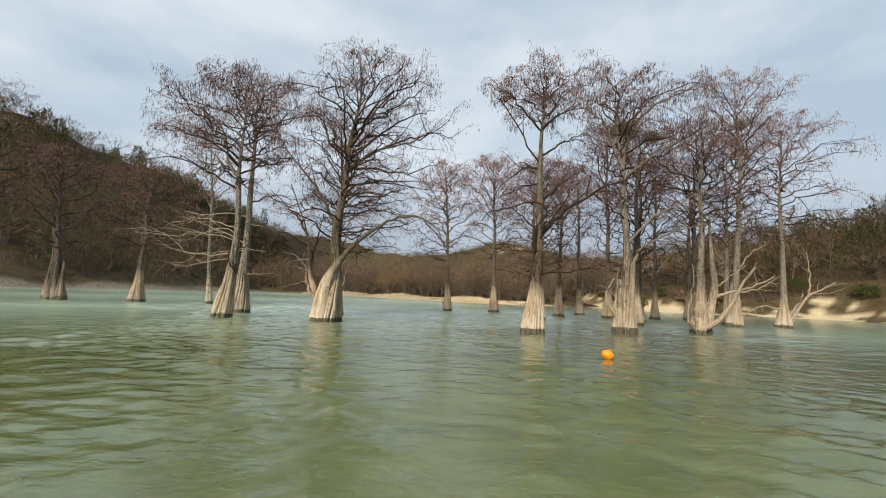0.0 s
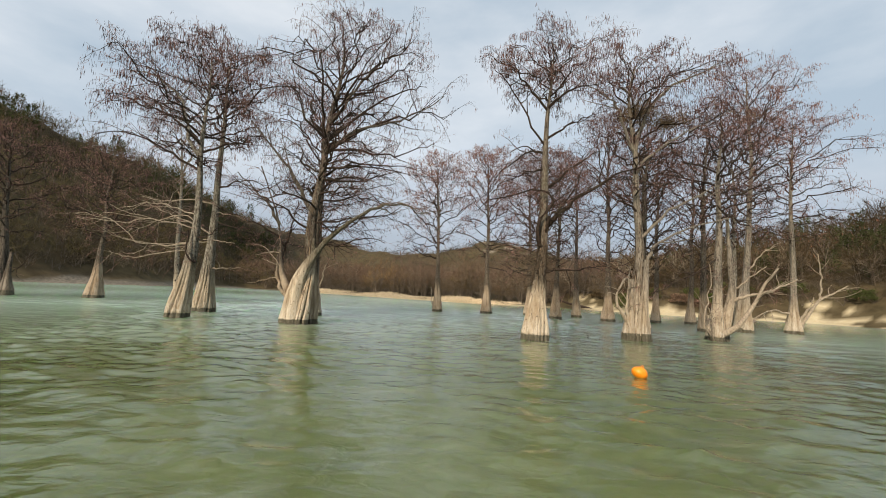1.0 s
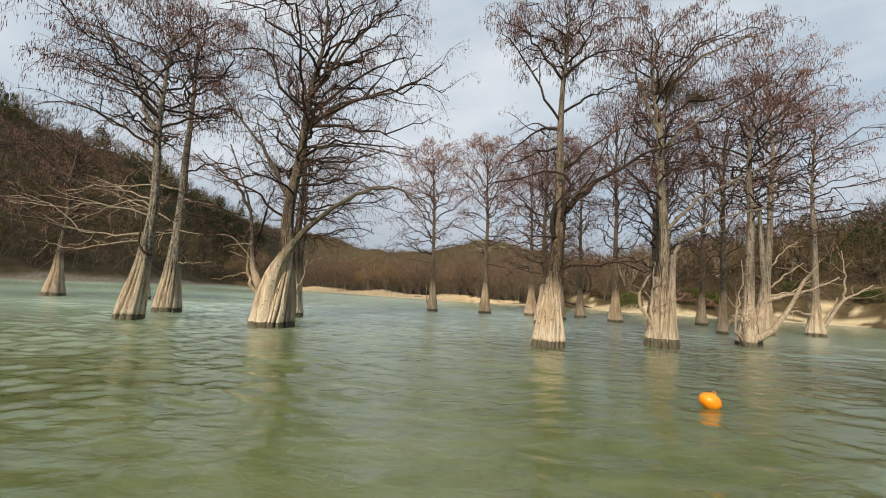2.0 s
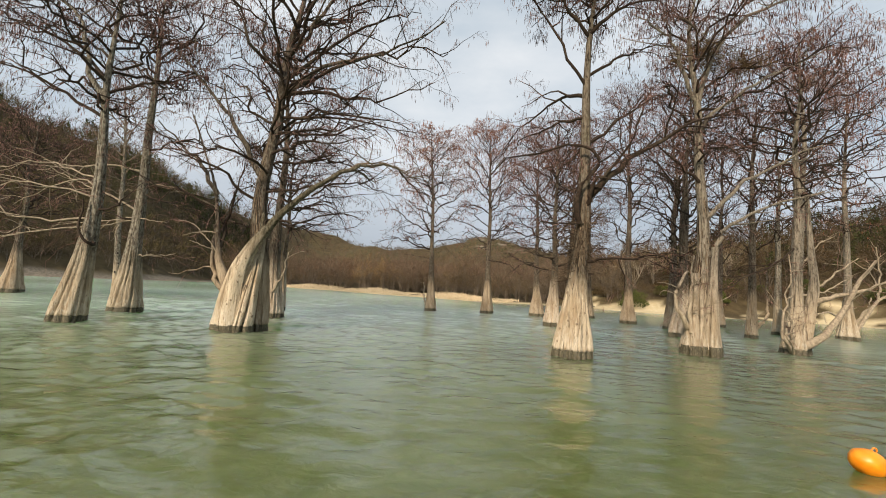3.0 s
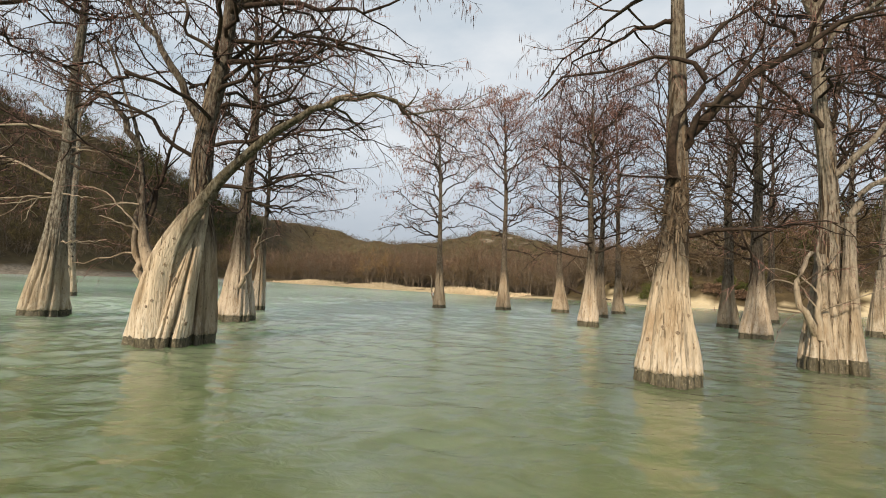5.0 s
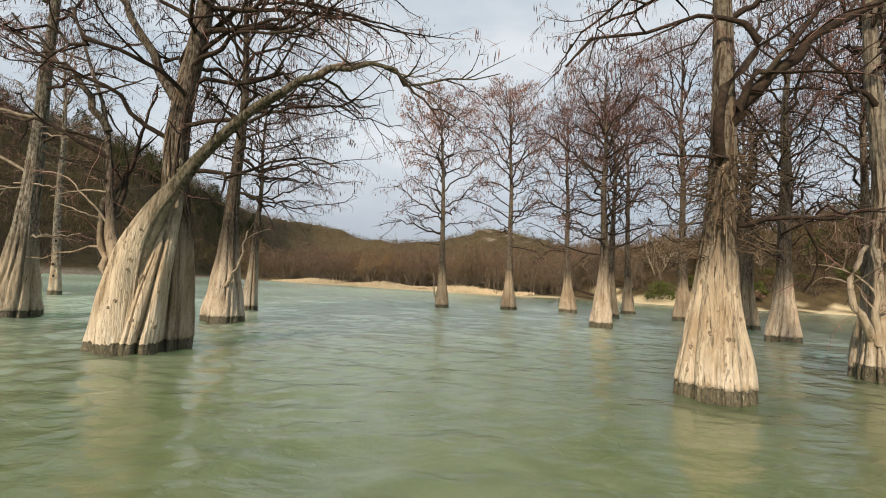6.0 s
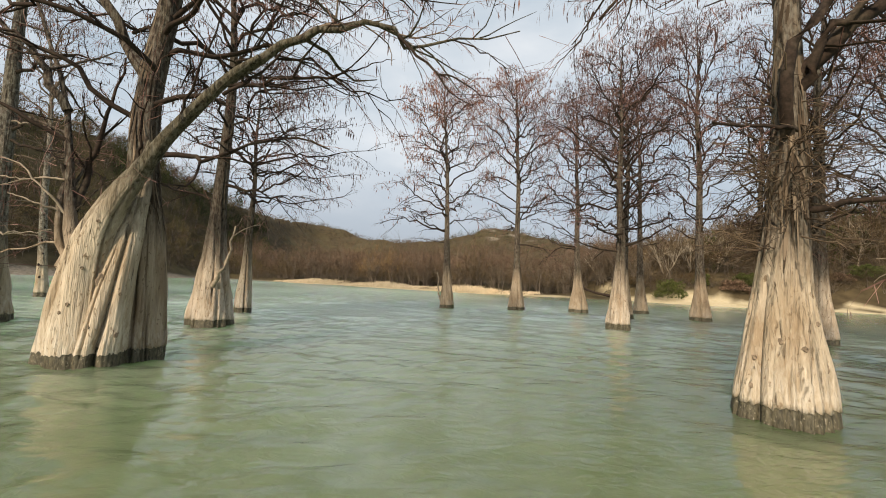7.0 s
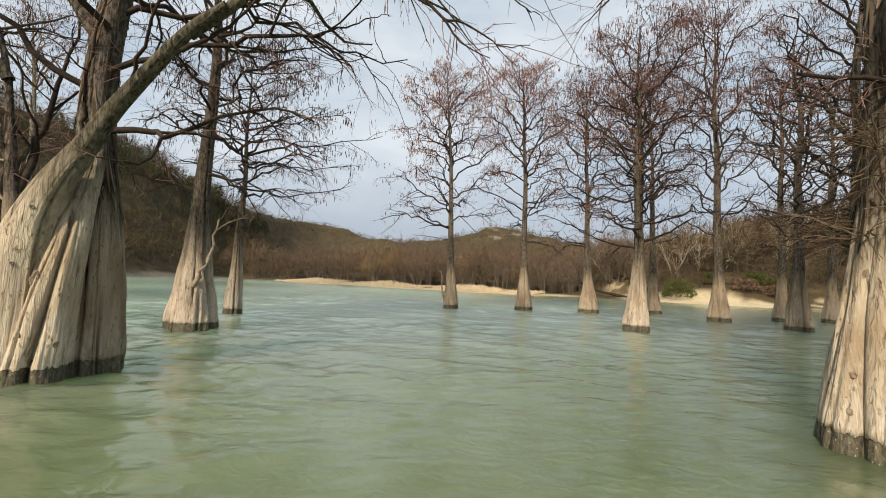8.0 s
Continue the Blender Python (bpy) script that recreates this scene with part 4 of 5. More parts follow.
leaning_tree = cypress(-6.35, 24.64, 15.4, 0.48, 0.33, 1.9, ((0, 0.33, 0.30), (1.6, 0.37, 0.28), (2.6, 0.31, 0.20), (4, 0.17, 0.12), (5.8, 0.2, 0.15), (7.5, 0.45, 0.15), (10.5, 0.75, 0.15), (14, 1.05, 0.2), (17, 1.1, 0.2)),
        5.6, 5.0, 30, 0.6, 11, 220, 0.21, 4, BARK_DUSK, CATKIN, fringe=0.6, top_heavy=0.6, whips=7, shag=220, reach=(0.26, -0.05), level=0.8,
        label="large swamp cypress with twisted twin stems and a long leaning limb",
        stems=[(((-0.24, -0.42, BAND), (-0.19, -0.48, 0.8), (-0.10, -0.56, 1.5), (0.06, -0.65, 2.15), (0.36, -0.69, 2.80), (0.77, -0.70, 3.42), (1.32, -0.80, 4.10), (2.4, -1.15, 4.95), (3.0, -1.30, 5.30)),
                (0.57, 0.49, 0.40, 0.31, 0.225, 0.16, 0.118, 0.085, 0.045), 4, True, BARK_PALE),
               (((0.15, -0.46, BAND), (0.27, -0.48, 0.85), (0.37, -0.44, 1.65), (0.46, -0.34, 2.5), (0.46, -0.14, 3.3), (0.36, 0.05, 4.2)),
                (0.45, 0.385, 0.30, 0.205, 0.135, 0.06), 2, True, BARK_PALE)],
        bends=limbs_of_tree)
for i, (spot, out, size, tall) in enumerate((((0.31, -0.91, 2.48), (0.33, -0.94, -0.1), 0.035, 0.03), ((0.33, -0.77, 1.48), (0.5, -0.86, 0.0), 0.05, 0.11), ((0.21, -0.71, 1.30), (0.1, -0.99, 0.0), 0.035, 0.08),
                                             ((-0.03, -0.94, 1.06), (0.1, -0.99, 0.0), 0.028, 0.034), ((0.61, -0.65, 1.25), (0.69, -0.72, 0.08), 0.024, 0.03), ((0.60, -0.64, 0.55), (0.68, -0.72, -0.1), 0.03, 0.045),
                                             ((0.11, -0.90, 1.68), (0.5, -0.86, 0.0), 0.022, 0.03), ((-0.14, -0.95, 0.92), (-0.1, -0.99, 0.0), 0.024, 0.03), ((0.31, -0.88, 0.70), (-0.1, -0.99, 0.1), 0.022, 0.03))):
    scar(leaning_tree, spot, out, size, tall, 400 + i)
# the tree passed close by
limbs_of_tree = []
limbs_of_tree.append((((0.1, -0.15, 3.9), (-0.08, -0.27, 4.6), (-0.05, -0.34, 5.3), (0.25, -0.40, 5.75), (0.52, -0.38, 6.1), (0.42, -0.38, 6.5), (0.05, -0.36, 6.62), (-0.7, -0.3, 6.5), (-2.1, -0.3, 6.2), (-2.8, -0.3, 5.6)), 0.10, 0.02, LIMB))
limbs_of_tree.append((((0.18, 0.00, 7.75), (-0.40, 0.28, 7.69), (-0.94, 0.58, 7.49), (-1.71, 0.88, 7.14), (-2.13, 1.08, 6.61)), 0.06, 0.012))
limbs_of_tree.append((((0.18, 0.00, 8.52), (-0.02, 0.88, 8.88), (-0.22, 1.68, 9.08), (-0.74, 2.68, 8.95), (-1.55, 3.48, 8.32), (-1.94, 3.68, 7.54)), 0.075, 0.012))
limbs_of_tree.append((((-1.55, 3.45, 8.30), (-1.80, 3.35, 7.65), (-2.25, 3.28, 7.07), (-2.57, 3.28, 6.72)), 0.028, 0.006))
limbs_of_tree.append((((0.22, 0, 8.85), (-0.50, 0, 9.9), (-1.0, 0.2, 11.1), (-1.55, 0.3, 12.0), (-2.05, 0.4, 12.5), (-2.3, 0.4, 13.0)), 0.055, 0.015))
limbs_of_tree.append((((0.28, 0, 10.6), (-0.42, 0, 11.4), (-1.0, -0.2, 12.0), (-1.62, -0.3, 12.55), (-2.4, -0.4, 12.7)), 0.065, 0.015))
limbs_of_tree.append((((0.30, 0, 10.7), (0.97, -0.2, 11.3), (1.66, -0.4, 11.63), (2.7, -0.5, 11.8)), 0.075, 0.015))
limbs_of_tree.append((((0.30, 0, 9.2), (1.3, 0.3, 10.0), (2.3, 0.5, 10.6), (3.4, 0.8, 11.1)), 0.06, 0.012))
limbs_of_tree.append((((0.36, -0.1, 4.95), (0.80, -0.32, 5.61), (1.28, -0.42, 6.12), (1.72, -0.52, 6.45), (2.43, -0.62, 6.89), (3.04, -0.72, 7.30), (3.64, -0.72, 7.61), (4.96, -0.82, 8.14)), 0.13, 0.025, LIMB))
limbs_of_tree.append((((0.35, -0.15, 4.7), (0.45, -0.4, 5.4), (0.85, -0.5, 5.85), (1.35, -0.6, 6.6), (1.8, -0.7, 7.8)), 0.085, 0.02))
limbs_of_tree.append((((0.40, -0.2, 2.95), (0.8, -0.42, 3.05), (1.5, -0.5, 3.12), (2.3, -0.5, 3.3), (3.1, -0.55, 3.3)), 0.055, 0.015))
limbs_of_tree.append((((0.3, -0.1, 4.15), (-0.3, -0.3, 4.13), (-1.15, -0.3, 4.12)), 0.045, 0.02))
limbs_of_tree.append((((0.28, 0.1, 6.8), (1.5, 0.2, 7.9), (2.9, 0.3, 8.9)), 0.07, 0.02))
near_tree = cypress(4.74, 22.72, 14.2, 0.63, 0.275, 1.75, ((0, 0, 0), (1.5, 0.04, 0.03), (2.5, 0.13, 0.05), (4, 0.25, 0.05), (6.5, 0.3, 0.1), (10.7, 0.30, 0.1), (13.4, 0.52, 0.1), (15.2, 0.5, 0.2)),
        10.8, 2.7, 17, 0.8, 23, 220, 0.075, 14, BARK_SHAG, CATKIN, fringe=0.6, tufts=120, shag=260, top_heavy=0.8, whips=7,
        label="tall swamp cypress with a broad bleached fluted foot and twiggy sprays",
        bends=limbs_of_tree)
for i, (spot, out, size, tall) in enumerate((((-0.25, -0.32, 1.10), (-0.07, -0.99, 0.15), 0.032, 0.04), ((-0.51, -0.11, 0.45), (-0.7, -0.7, 0.2), 0.024, 0.045), ((-0.44, -0.09, 0.84), (-0.46, -0.87, 0.17), 0.026, 0.034),
                                             ((-0.03, -0.46, 1.02), (-0.15, -0.97, 0.17), 0.028, 0.04), ((0.30, -0.41, 0.77), (0.07, -0.99, 0.13), 0.022, 0.05), ((0.23, -0.36, 1.36), (-0.03, -0.98, 0.18), 0.026, 0.034))):
    scar(near_tree, spot, out, size, tall, 420 + i)
# the pair on the other side
limbs_of_tree = []
limbs_of_tree.append((((0.3, 0, 7.9), (-0.36, 0, 8.9), (-0.87, 0, 10.75), (-2.4, 0, 12.0), (-4.1, 0, 12.4)), 0.11, 0.02))
limbs_of_tree.append((((0.35, 0, 7.2), (-1.5, 0, 8.3), (-3.4, -0.1, 8.9), (-5.0, 0, 8.8)), 0.07, 0.015))
limbs_of_tree.append((((0.35, 0, 8.6), (-1.2, 0.2, 9.8), (-3.0, 0.3, 10.6), (-4.9, 0.4, 10.7)), 0.07, 0.015))
limbs_of_tree.append((((0.75, -0.1, 2.75), (0.75, -0.4, 2.65), (0.45, -0.5, 3.2), (0.39, -0.4, 4.2)), 0.065, 0.03))
limbs_of_tree.append((((0.5, 0, 3.6), (-1.2, -0.3, 3.4), (-2.0, -0.4, 3.5), (-3.4, -0.5, 4.5), (-5.0, -0.6, 4.7)), 0.038, 0.010, DEAD))
limbs_of_tree.append((((0.5, 0, 3.3), (-0.8, -0.6, 3.0), (-1.9, -0.9, 2.7), (-2.8, -1.1, 3.0)), 0.032, 0.010, DEAD))
limbs_of_tree.append((((0.5, 0, 4.7), (-0.7, 0.5, 5.0), (-2.2, 0.9, 4.7), (-3.4, 1.2, 4.1)), 0.032, 0.010, DEAD))
limbs_of_tree.append((((0.5, 0, 5.0), (-1.6, 0.3, 5.5), (-3.6, 0.4, 5.3)), 0.036, 0.010, DEAD))
limbs_of_tree.append((((0.5, 0, 4.3), (-0.9, -0.5, 4.6), (-2.9, -0.7, 4.4), (-4.6, -0.8, 4.4)), 0.034, 0.010, DEAD))
limbs_of_tree.append((((0.5, 0, 3.9), (1.3, -0.2, 4.0), (2.2, -0.3, 4.9)), 0.05, 0.012))
cypress(-12.19, 24.36, 13.7, 0.58, 0.24, 2.2, ((0, 0, 0), (2.6, 0.4, 0), (4.5, 0.55, 0), (8.2, 0.3, 0), (11.8, 0.4, 0), (15.4, 0.2, 0)), 7.2, 4.7, 22, 0.72, 31, 110, 0.18, 8, BARK_GREY, CATKIN, whips=4, fringe=0.7, top_heavy=0.7, reach=(-0.28, 0), level=0.75,
        bends=limbs_of_tree)
limbs_of_tree = [(((0.15, 0, 5.6), (1.2, -0.2, 5.9), (2.5, -0.4, 5.4)), 0.06, 0.015), (((0.15, 0, 7.4), (1.8, -0.3, 7.9), (3.4, -0.4, 7.6)), 0.06, 0.015)]
limbs_of_tree.append((((0.18, 0, 5.4), (1.27, -0.2, 5.06), (2.27, -0.3, 4.82), (3.4, -0.3, 4.3)), 0.05, 0.010))
limbs_of_tree.append((((0.15, 0, 5.95), (1.2, -0.3, 5.78), (2.1, -0.5, 5.65)), 0.034, 0.010, DEAD))
limbs_of_tree.append((((0.15, 0, 4.3), (-0.74, -0.3, 4.08), (-2.2, -0.4, 3.87), (-3.2, -0.5, 3.7)), 0.034, 0.010, DEAD))
limbs_of_tree.append((((0.15, 0, 4.15), (-0.9, -0.4, 4.36), (-2.2, -0.6, 4.8), (-3.3, -0.7, 4.9)), 0.036, 0.010))
limbs_of_tree.append((((0.15, 0, 4.5), (-1.15, -0.2, 5.25), (-2.5, -0.3, 5.7), (-3.8, -0.4, 6.3)), 0.055, 0.012, DEAD))
limbs_of_tree.append((((0.14, 0, 6.4), (-1.05, -0.3, 6.57), (-2.6, -0.4, 6.42), (-4.0, -0.5, 6.6)), 0.06, 0.014, DEAD))
limbs_of_tree.append((((0.15, 0, 4.2), (-1.0, -0.5, 3.8), (-2.2, -0.8, 3.55)), 0.030, 0.010, DEAD))
limbs_of_tree.append((((0.15, 0, 2.5), (0.9, -0.3, 2.58), (1.62, -0.4, 2.62), (2.3, -0.5, 2.75)), 0.032, 0.012, DEAD))
limbs_of_tree.append((((0.15, 0, 4.25), (0.6, -0.4, 4.2), (1.2, -0.6, 4.1), (1.9, -0.7, 4.05)), 0.030, 0.010, DEAD))
cypress(-13.45, 28.9, 16.7, 0.71, 0.29, 2.1, ((0, 0, 0), (6, 0.15, 0), (14, 0, 0), (18.5, 0.2, 0)), 9.6, 4.2, 20, 0.72, 37, 110, 0.2, 8, BARK_GREY, CATKIN, whips=4, fringe=0.7, top_heavy=0.9,
        bends=limbs_of_tree)
cypress(-7.5, 30.25, 14.5, 0.70, 0.27, 2.1, ((0, 0, 0), (2, -0.02, 0), (9, 0.02, 0), (14.5, -0.3, 0)), 5.4, 3.8, 24, 0.8, 41, 110, 0.24, 6, BARK, CATKIN, whips=4,
        bends=[(((0.2, -0.4, 1.25), (0.45, -0.55, 1.7), (0.68, -0.55, 2.2), (0.78, -0.5, 2.9), (1.0, -0.5, 3.4)), 0.075, 0.015, DEAD),
               (((0, 0, 4.0), (-1.2, -0.2, 4.3), (-2.6, -0.3, 4.6)), 0.06, 0.015), (((0, 0, 4.6), (1.4, -0.2, 4.4), (2.8, -0.4, 5.0)), 0.06, 0.015), (((0.05, 0, 5.9), (1.0, -0.2, 5.35), (1.95, -0.25, 5.65), (3.4, -0.3, 5.2)), 0.065, 0.015)])
cypress(-8.82, 35.24, 11.6, 0.37, 0.16, 2.0, ((0, 0, 0), (6, 0.1, 0), (11.6, -0.05, 0)), 4.4, 3.5, 22, 0.8, 43, 80, 0.24, 5, BARK, CATKIN, whips=4, top_heavy=0.3,
        bends=[(((0.1, 0, 6.6), (1.77, -0.2, 7.0), (3.35, -0.2, 7.15), (5.9, -0.3, 7.6)), 0.06, 0.012), (((0.1, 0, 6.2), (1.2, -0.2, 6.3), (2.37, -0.2, 6.05), (4.47, -0.2, 6.25)), 0.05, 0.012),
               (((0.08, 0, 5.2), (2.2, -0.3, 4.9), (4.6, -0.3, 5.5)), 0.045, 0.012), (((0.1, 0, 7.7), (2.2, 0.1, 8.25), (4.3, 0.2, 8.75)), 0.045, 0.012)])
# further out on that side
KNOT = plain_material("dark_knot_hole", (0.012, 0.010, 0.008), (0.03, 0.024, 0.02), (20, 20, 20), 1.0)


def knots(tree, spots, radius):
    """Dark oval knot holes set into the bark on the side that faces the open water."""
    for kx, kz, size in spots:
        a = np.linspace(0, 2 * np.pi, 9)[:-1]
        y = -math.sqrt(max(radius * radius - kx * kx, 0.0))
        rim = np.stack((kx + size * np.cos(a), np.full(8, y - 0.012), kz + 1.5 * size * np.sin(a)), -1)
        pit = np.stack((kx + 0.5 * size * np.cos(a), np.full(8, y + 0.05), kz + 0.75 * size * np.sin(a)), -1)
        i = np.arange(8)
        faces = np.concatenate((np.stack((i, (i + 1) % 8, 8 + (i + 1) % 8, 8 + i), -1), [(8, 9, 10, 11), (11, 12, 15, 8), (12, 13, 14, 15)]))
        quads("knot_hole", np.concatenate((rim, pit)), faces, KNOT, False, tree)


slim = cypress(-21.5, 39.35, 16.4, 0.34, 0.22, 1.2, ((0, 0, 0), (7, -0.55, 0), (16.4, -1.2, 0)), 6.5, 3.2, 20, 0.6, 47, 40, 0.10, 6, BARK_GREY, CATKIN, limb_skin=LIMB_TAN)
knots(slim, ((0.05, 1.05, 0.05), (-0.06, 1.7, 0.06), (0.10, 2.3, 0.045), (-0.02, 3.0, 0.06), (0.04, 3.7, 0.05)), 0.30)
cypress(-32.1, 35.5, 13.2, 0.78, 0.30, 2.1, (-1.2, 0), 3.6, 4.6, 26, 0.75, 53, 60, 0.2, 8, BARK_SHADE, CATKIN,
        stems=[(((-0.55, -0.2, 0.0), (-0.5, -0.2, 1.6), (-0.6, 0, 3.6), (-0.9, 0, 6.0)), 0.45, 0.12, True), (((0.55, -0.2, 0.0), (0.5, -0.2, 1.4), (0.35, 0, 3.2)), 0.42, 0.12, True)],
        bends=[(((0.3, 0, 1.6), (1.4, -0.2, 2.2), (2.2, -0.3, 3.4)), 0.07, 0.02)])
cypress(-26.94, 37.56, 12.2, 0.72, 0.23, 1.75, ((0, 0, 0), (6, 0.2, 0), (12, 0.1, 0)), 3.8, 4.0, 26, 0.75, 59, 60, 0.16, 7, BARK_DUSK, CATKIN)
cypress(-36.5, 33.5, 18.0, 0.6, 0.25, 1.5, (-1.2, 0), 4.6, 4.8, 22, 0.65, 61, 40, 0.13, 7, BARK_DUSK, CATKIN)
# the open row down the middle
cypress(0.32, 44.8, 15.9, 0.49, 0.23, 1.75, ((0, 0, 0), (3.5, -0.13, 0), (9, -0.36, 0), (15.9, -0.85, 0)), 5.0, 3.6, 28, 0.9, 67, 80, 0.12, 8, BARK_DUSK, RUSSET, top_heavy=0.1, fringe=1.4, level=0.75,
        bends=[(((-0.2, 0, 5.1), (-1.5, -0.1, 5.4), (-3.1, -0.2, 5.9), (-4.8, -0.3, 5.4)), 0.08, 0.02), (((-0.15, 0, 4.3), (-1.2, 0, 4.5), (-2.6, -0.1, 4.6)), 0.035, 0.012),
               (((-0.40, -0.1, 0.3), (-0.58, -0.1, 1.1), (-0.75, -0.1, 2.4)), 0.075, 0.04, DEAD), (((-0.2, 0, 6.4), (-1.4, 0.1, 8.0), (-2.8, 0.2, 9.2)), 0.06, 0.015)])
cypress(5.18, 46.15, 17.1, 0.62, 0.25, 1.75, ((0, 0, 0), (9.5, -0.1, 0), (17, -0.5, 0)), 5.3, 3.8, 28, 0.9, 71, 80, 0.14, 8, BARK_DUSK, RUSSET, top_heavy=0.1, fringe=1.4, level=0.75,
        label="bare swamp cypress with rusty dry needles in its top",
        bends=[(((0, 0, 4.6), (1.6, -0.2, 4.4), (2.6, -0.3, 3.6)), 0.05, 0.015), (((-0.1, 0, 6.0), (1.1, 0, 8.0), (2.0, 0.1, 10.0)), 0.07, 0.02)])
cypress(9.64, 46.42, 16.4, 0.70, 0.24, 1.6, ((0, 0, 0), (9, -0.3, 0), (16, -0.32, 0)), 4.6, 3.6, 26, 0.8, 73, 80, 0.16, 8, BARK_DUSK, CATKIN, top_heavy=0.1, level=0.75,
        bends=[(((0, 0, 4.4), (-1.6, -0.2, 4.4), (-3.0, -0.3, 3.2)), 0.05, 0.015)])
cypress(7.73, 35.3, 13.4, 0.535, 0.23, 1.75, ((0, 0, 0), (2.5, 0.08, 0), (13, 0.02, 0)), 3.8, 3.5, 30, 0.9, 79, 96, 0.13, 9, BARK, CATKIN, whips=4, top_heavy=0.15, level=0.8,
        bends=[(((0, 0, 3.6), (1.1, -0.2, 4.0), (2.3, -0.3, 4.8)), 0.075, 0.02), (((0, 0, 3.4), (-1.4, -0.2, 3.6), (-2.8, -0.3, 4.2)), 0.05, 0.015)])
cypress(11.13, 42.6, 15.0, 0.60, 0.24, 1.7, (0.3, 0), 4.2, 3.6, 27, 0.72, 83, 80, 0.14, 8, BARK_DUSK, CATKIN)
cypress(14.9, 48.2, 17.5, 0.58, 0.25, 1.6, (-0.3, 0), 4.8, 3.5, 22, 0.65, 89, 40, 0.13, 8, BARK_DUSK, CATKIN)
cypress(16.08, 42.88, 19.8, 0.66, 0.27, 1.75, ((0, 0, 0), (9, -0.05, 0), (19.8, -0.18, 0)), 4.6, 4.0, 30, 0.8, 97, 80, 0.14, 9, BARK_DUSK, CATKIN, top_heavy=0.5)
cypress(17.0, 38.4, 16.0, 0.58, 0.27, 1.8, (0.3, 0), 4.0, 3.7, 24, 0.6, 101, 80, 0.15, 9, BARK_DUSK, CATKIN)
cypress(21.8, 45.4, 17.5, 0.55, 0.26, 1.4, (0.3, 0), 4.3, 3.7, 24, 0.65, 103, 40, 0.13, 8, BARK_DUSK, CATKIN)
cypress(25.6, 46.0, 17.5, 0.57, 0.26, 1.5, (0.5, 0), 4.3, 3.9, 24, 0.65, 107, 40, 0.13, 8, BARK_DUSK, CATKIN)
cypress(14.15, 32.6, 15.0, 0.68, 0.30, 1.6, (0.5, 0), 3.8, 3.7, 25, 0.65, 109, 96, 0.16, 10, BARK, CATKIN, whips=4,
        bends=[(((0.1, 0, 3.4), (-1.2, -0.2, 3.8), (-2.7, -0.3, 4.4)), 0.06, 0.015)])
cypress(19.6, 34.5, 16.5, 0.36, 0.24, 1.4, (0.4, 0), 4.0, 3.6, 24, 0.72, 113, 80, 0.16, 7, BARK_DUSK, CATKIN,
        bends=[(((0.2, -0.1, 0.6), (0.7, -0.2, 1.2), (0.9, -0.2, 2.4), (0.8, -0.2, 4.0)), 0.12, 0.04)])
# the many-stemmed tree and its neighbours
limbs_of_tree = []
limbs_of_tree.append((((-0.45, -0.3, 0.9), (-0.78, -0.42, 1.3), (-0.99, -0.4, 1.8), (-0.89, -0.35, 2.48), (-0.5, -0.3, 3.05)), 0.10, 0.045))
limbs_of_tree.append((((-0.42, -0.4, 0.8), (-0.55, -0.45, 1.6), (-0.45, -0.4, 2.6), (-0.3, -0.3, 3.6)), 0.09, 0.03))
limbs_of_tree.append((((0.52, -0.25, 3.6), (0.72, -0.3, 4.4), (1.1, -0.35, 4.85), (2.3, -0.5, 5.65), (4.4, -0.7, 6.4)), 0.11, 0.03))
limbs_of_tree.append((((0.3, 0, 5.0), (0.88, -0.2, 5.75), (1.75, -0.25, 6.6), (2.7, -0.3, 7.2), (4.6, -0.4, 8.2)), 0.10, 0.03))
limbs_of_tree.append((((-0.05, 0, 9.7), (0.68, -0.2, 11.8), (1.91, -0.4, 13.27), (3.31, -0.6, 13.94), (4.30, -0.7, 14.5)), 0.11, 0.02))
limbs_of_tree.append((((0.1, 0, 8.4), (0.9, -0.4, 9.6), (2.4, -0.7, 10.6), (4.6, -0.9, 11.8)), 0.09, 0.02))
limbs_of_tree.append((((-0.1, 0, 9.6), (-0.76, 0, 11.8), (-1.54, 0, 12.74), (-2.51, 0, 13.1)), 0.09, 0.02))
limbs_of_tree.append((((0.3, 0, 6.4), (-0.9, -0.1, 7.3), (-2.4, -0.3, 8.2)), 0.07, 0.02))
many_stemmed = cypress(10.2, 25.1, 15.6, 0.60, 0.28, 1.8, ((0, 0.05, 0.05), (3.7, 0.38, 0.1), (5.7, 0.32, 0.1), (8.6, 0.08, 0.1), (11.2, -0.2, 0.1), (16, 0.5, 0.2)), 6.8, 3.9, 21, 0.84, 127, 120, 0.24, 9, BARK_TALL, CATKIN, whips=4, shag=140, fringe=0.7, top_heavy=0.7, level=0.85, reach=(0.45, 0),
        label="many-stemmed swamp cypress with curved side stems and a bleached foot",
        stems=[(((0.34, -0.30, 0.0), (0.36, -0.34, 1.6), (0.46, -0.3, 2.6), (0.55, -0.28, 4.0)), 0.42, 0.12, True),
               (((-0.32, -0.25, 0.0), (-0.28, -0.25, 1.3), (-0.12, -0.1, 3.0)), 0.36, 0.12, True)],
        bends=limbs_of_tree)
limbs_of_tree = []
limbs_of_tree.append((((0.25, -0.2, 0.35), (0.7, -0.35, 0.62), (1.25, -0.4, 1.1), (1.95, -0.45, 2.1), (2.4, -0.5, 3.1), (3.2, -0.55, 4.1)), 0.20, 0.05, DEAD))
limbs_of_tree.append((((-0.3, -0.3, 0.1), (-0.75, -0.5, 0.7), (-0.85, -0.5, 1.5), (-0.55, -0.5, 2.4), (-0.5, -0.5, 4.2)), 0.075, 0.02, DEAD))
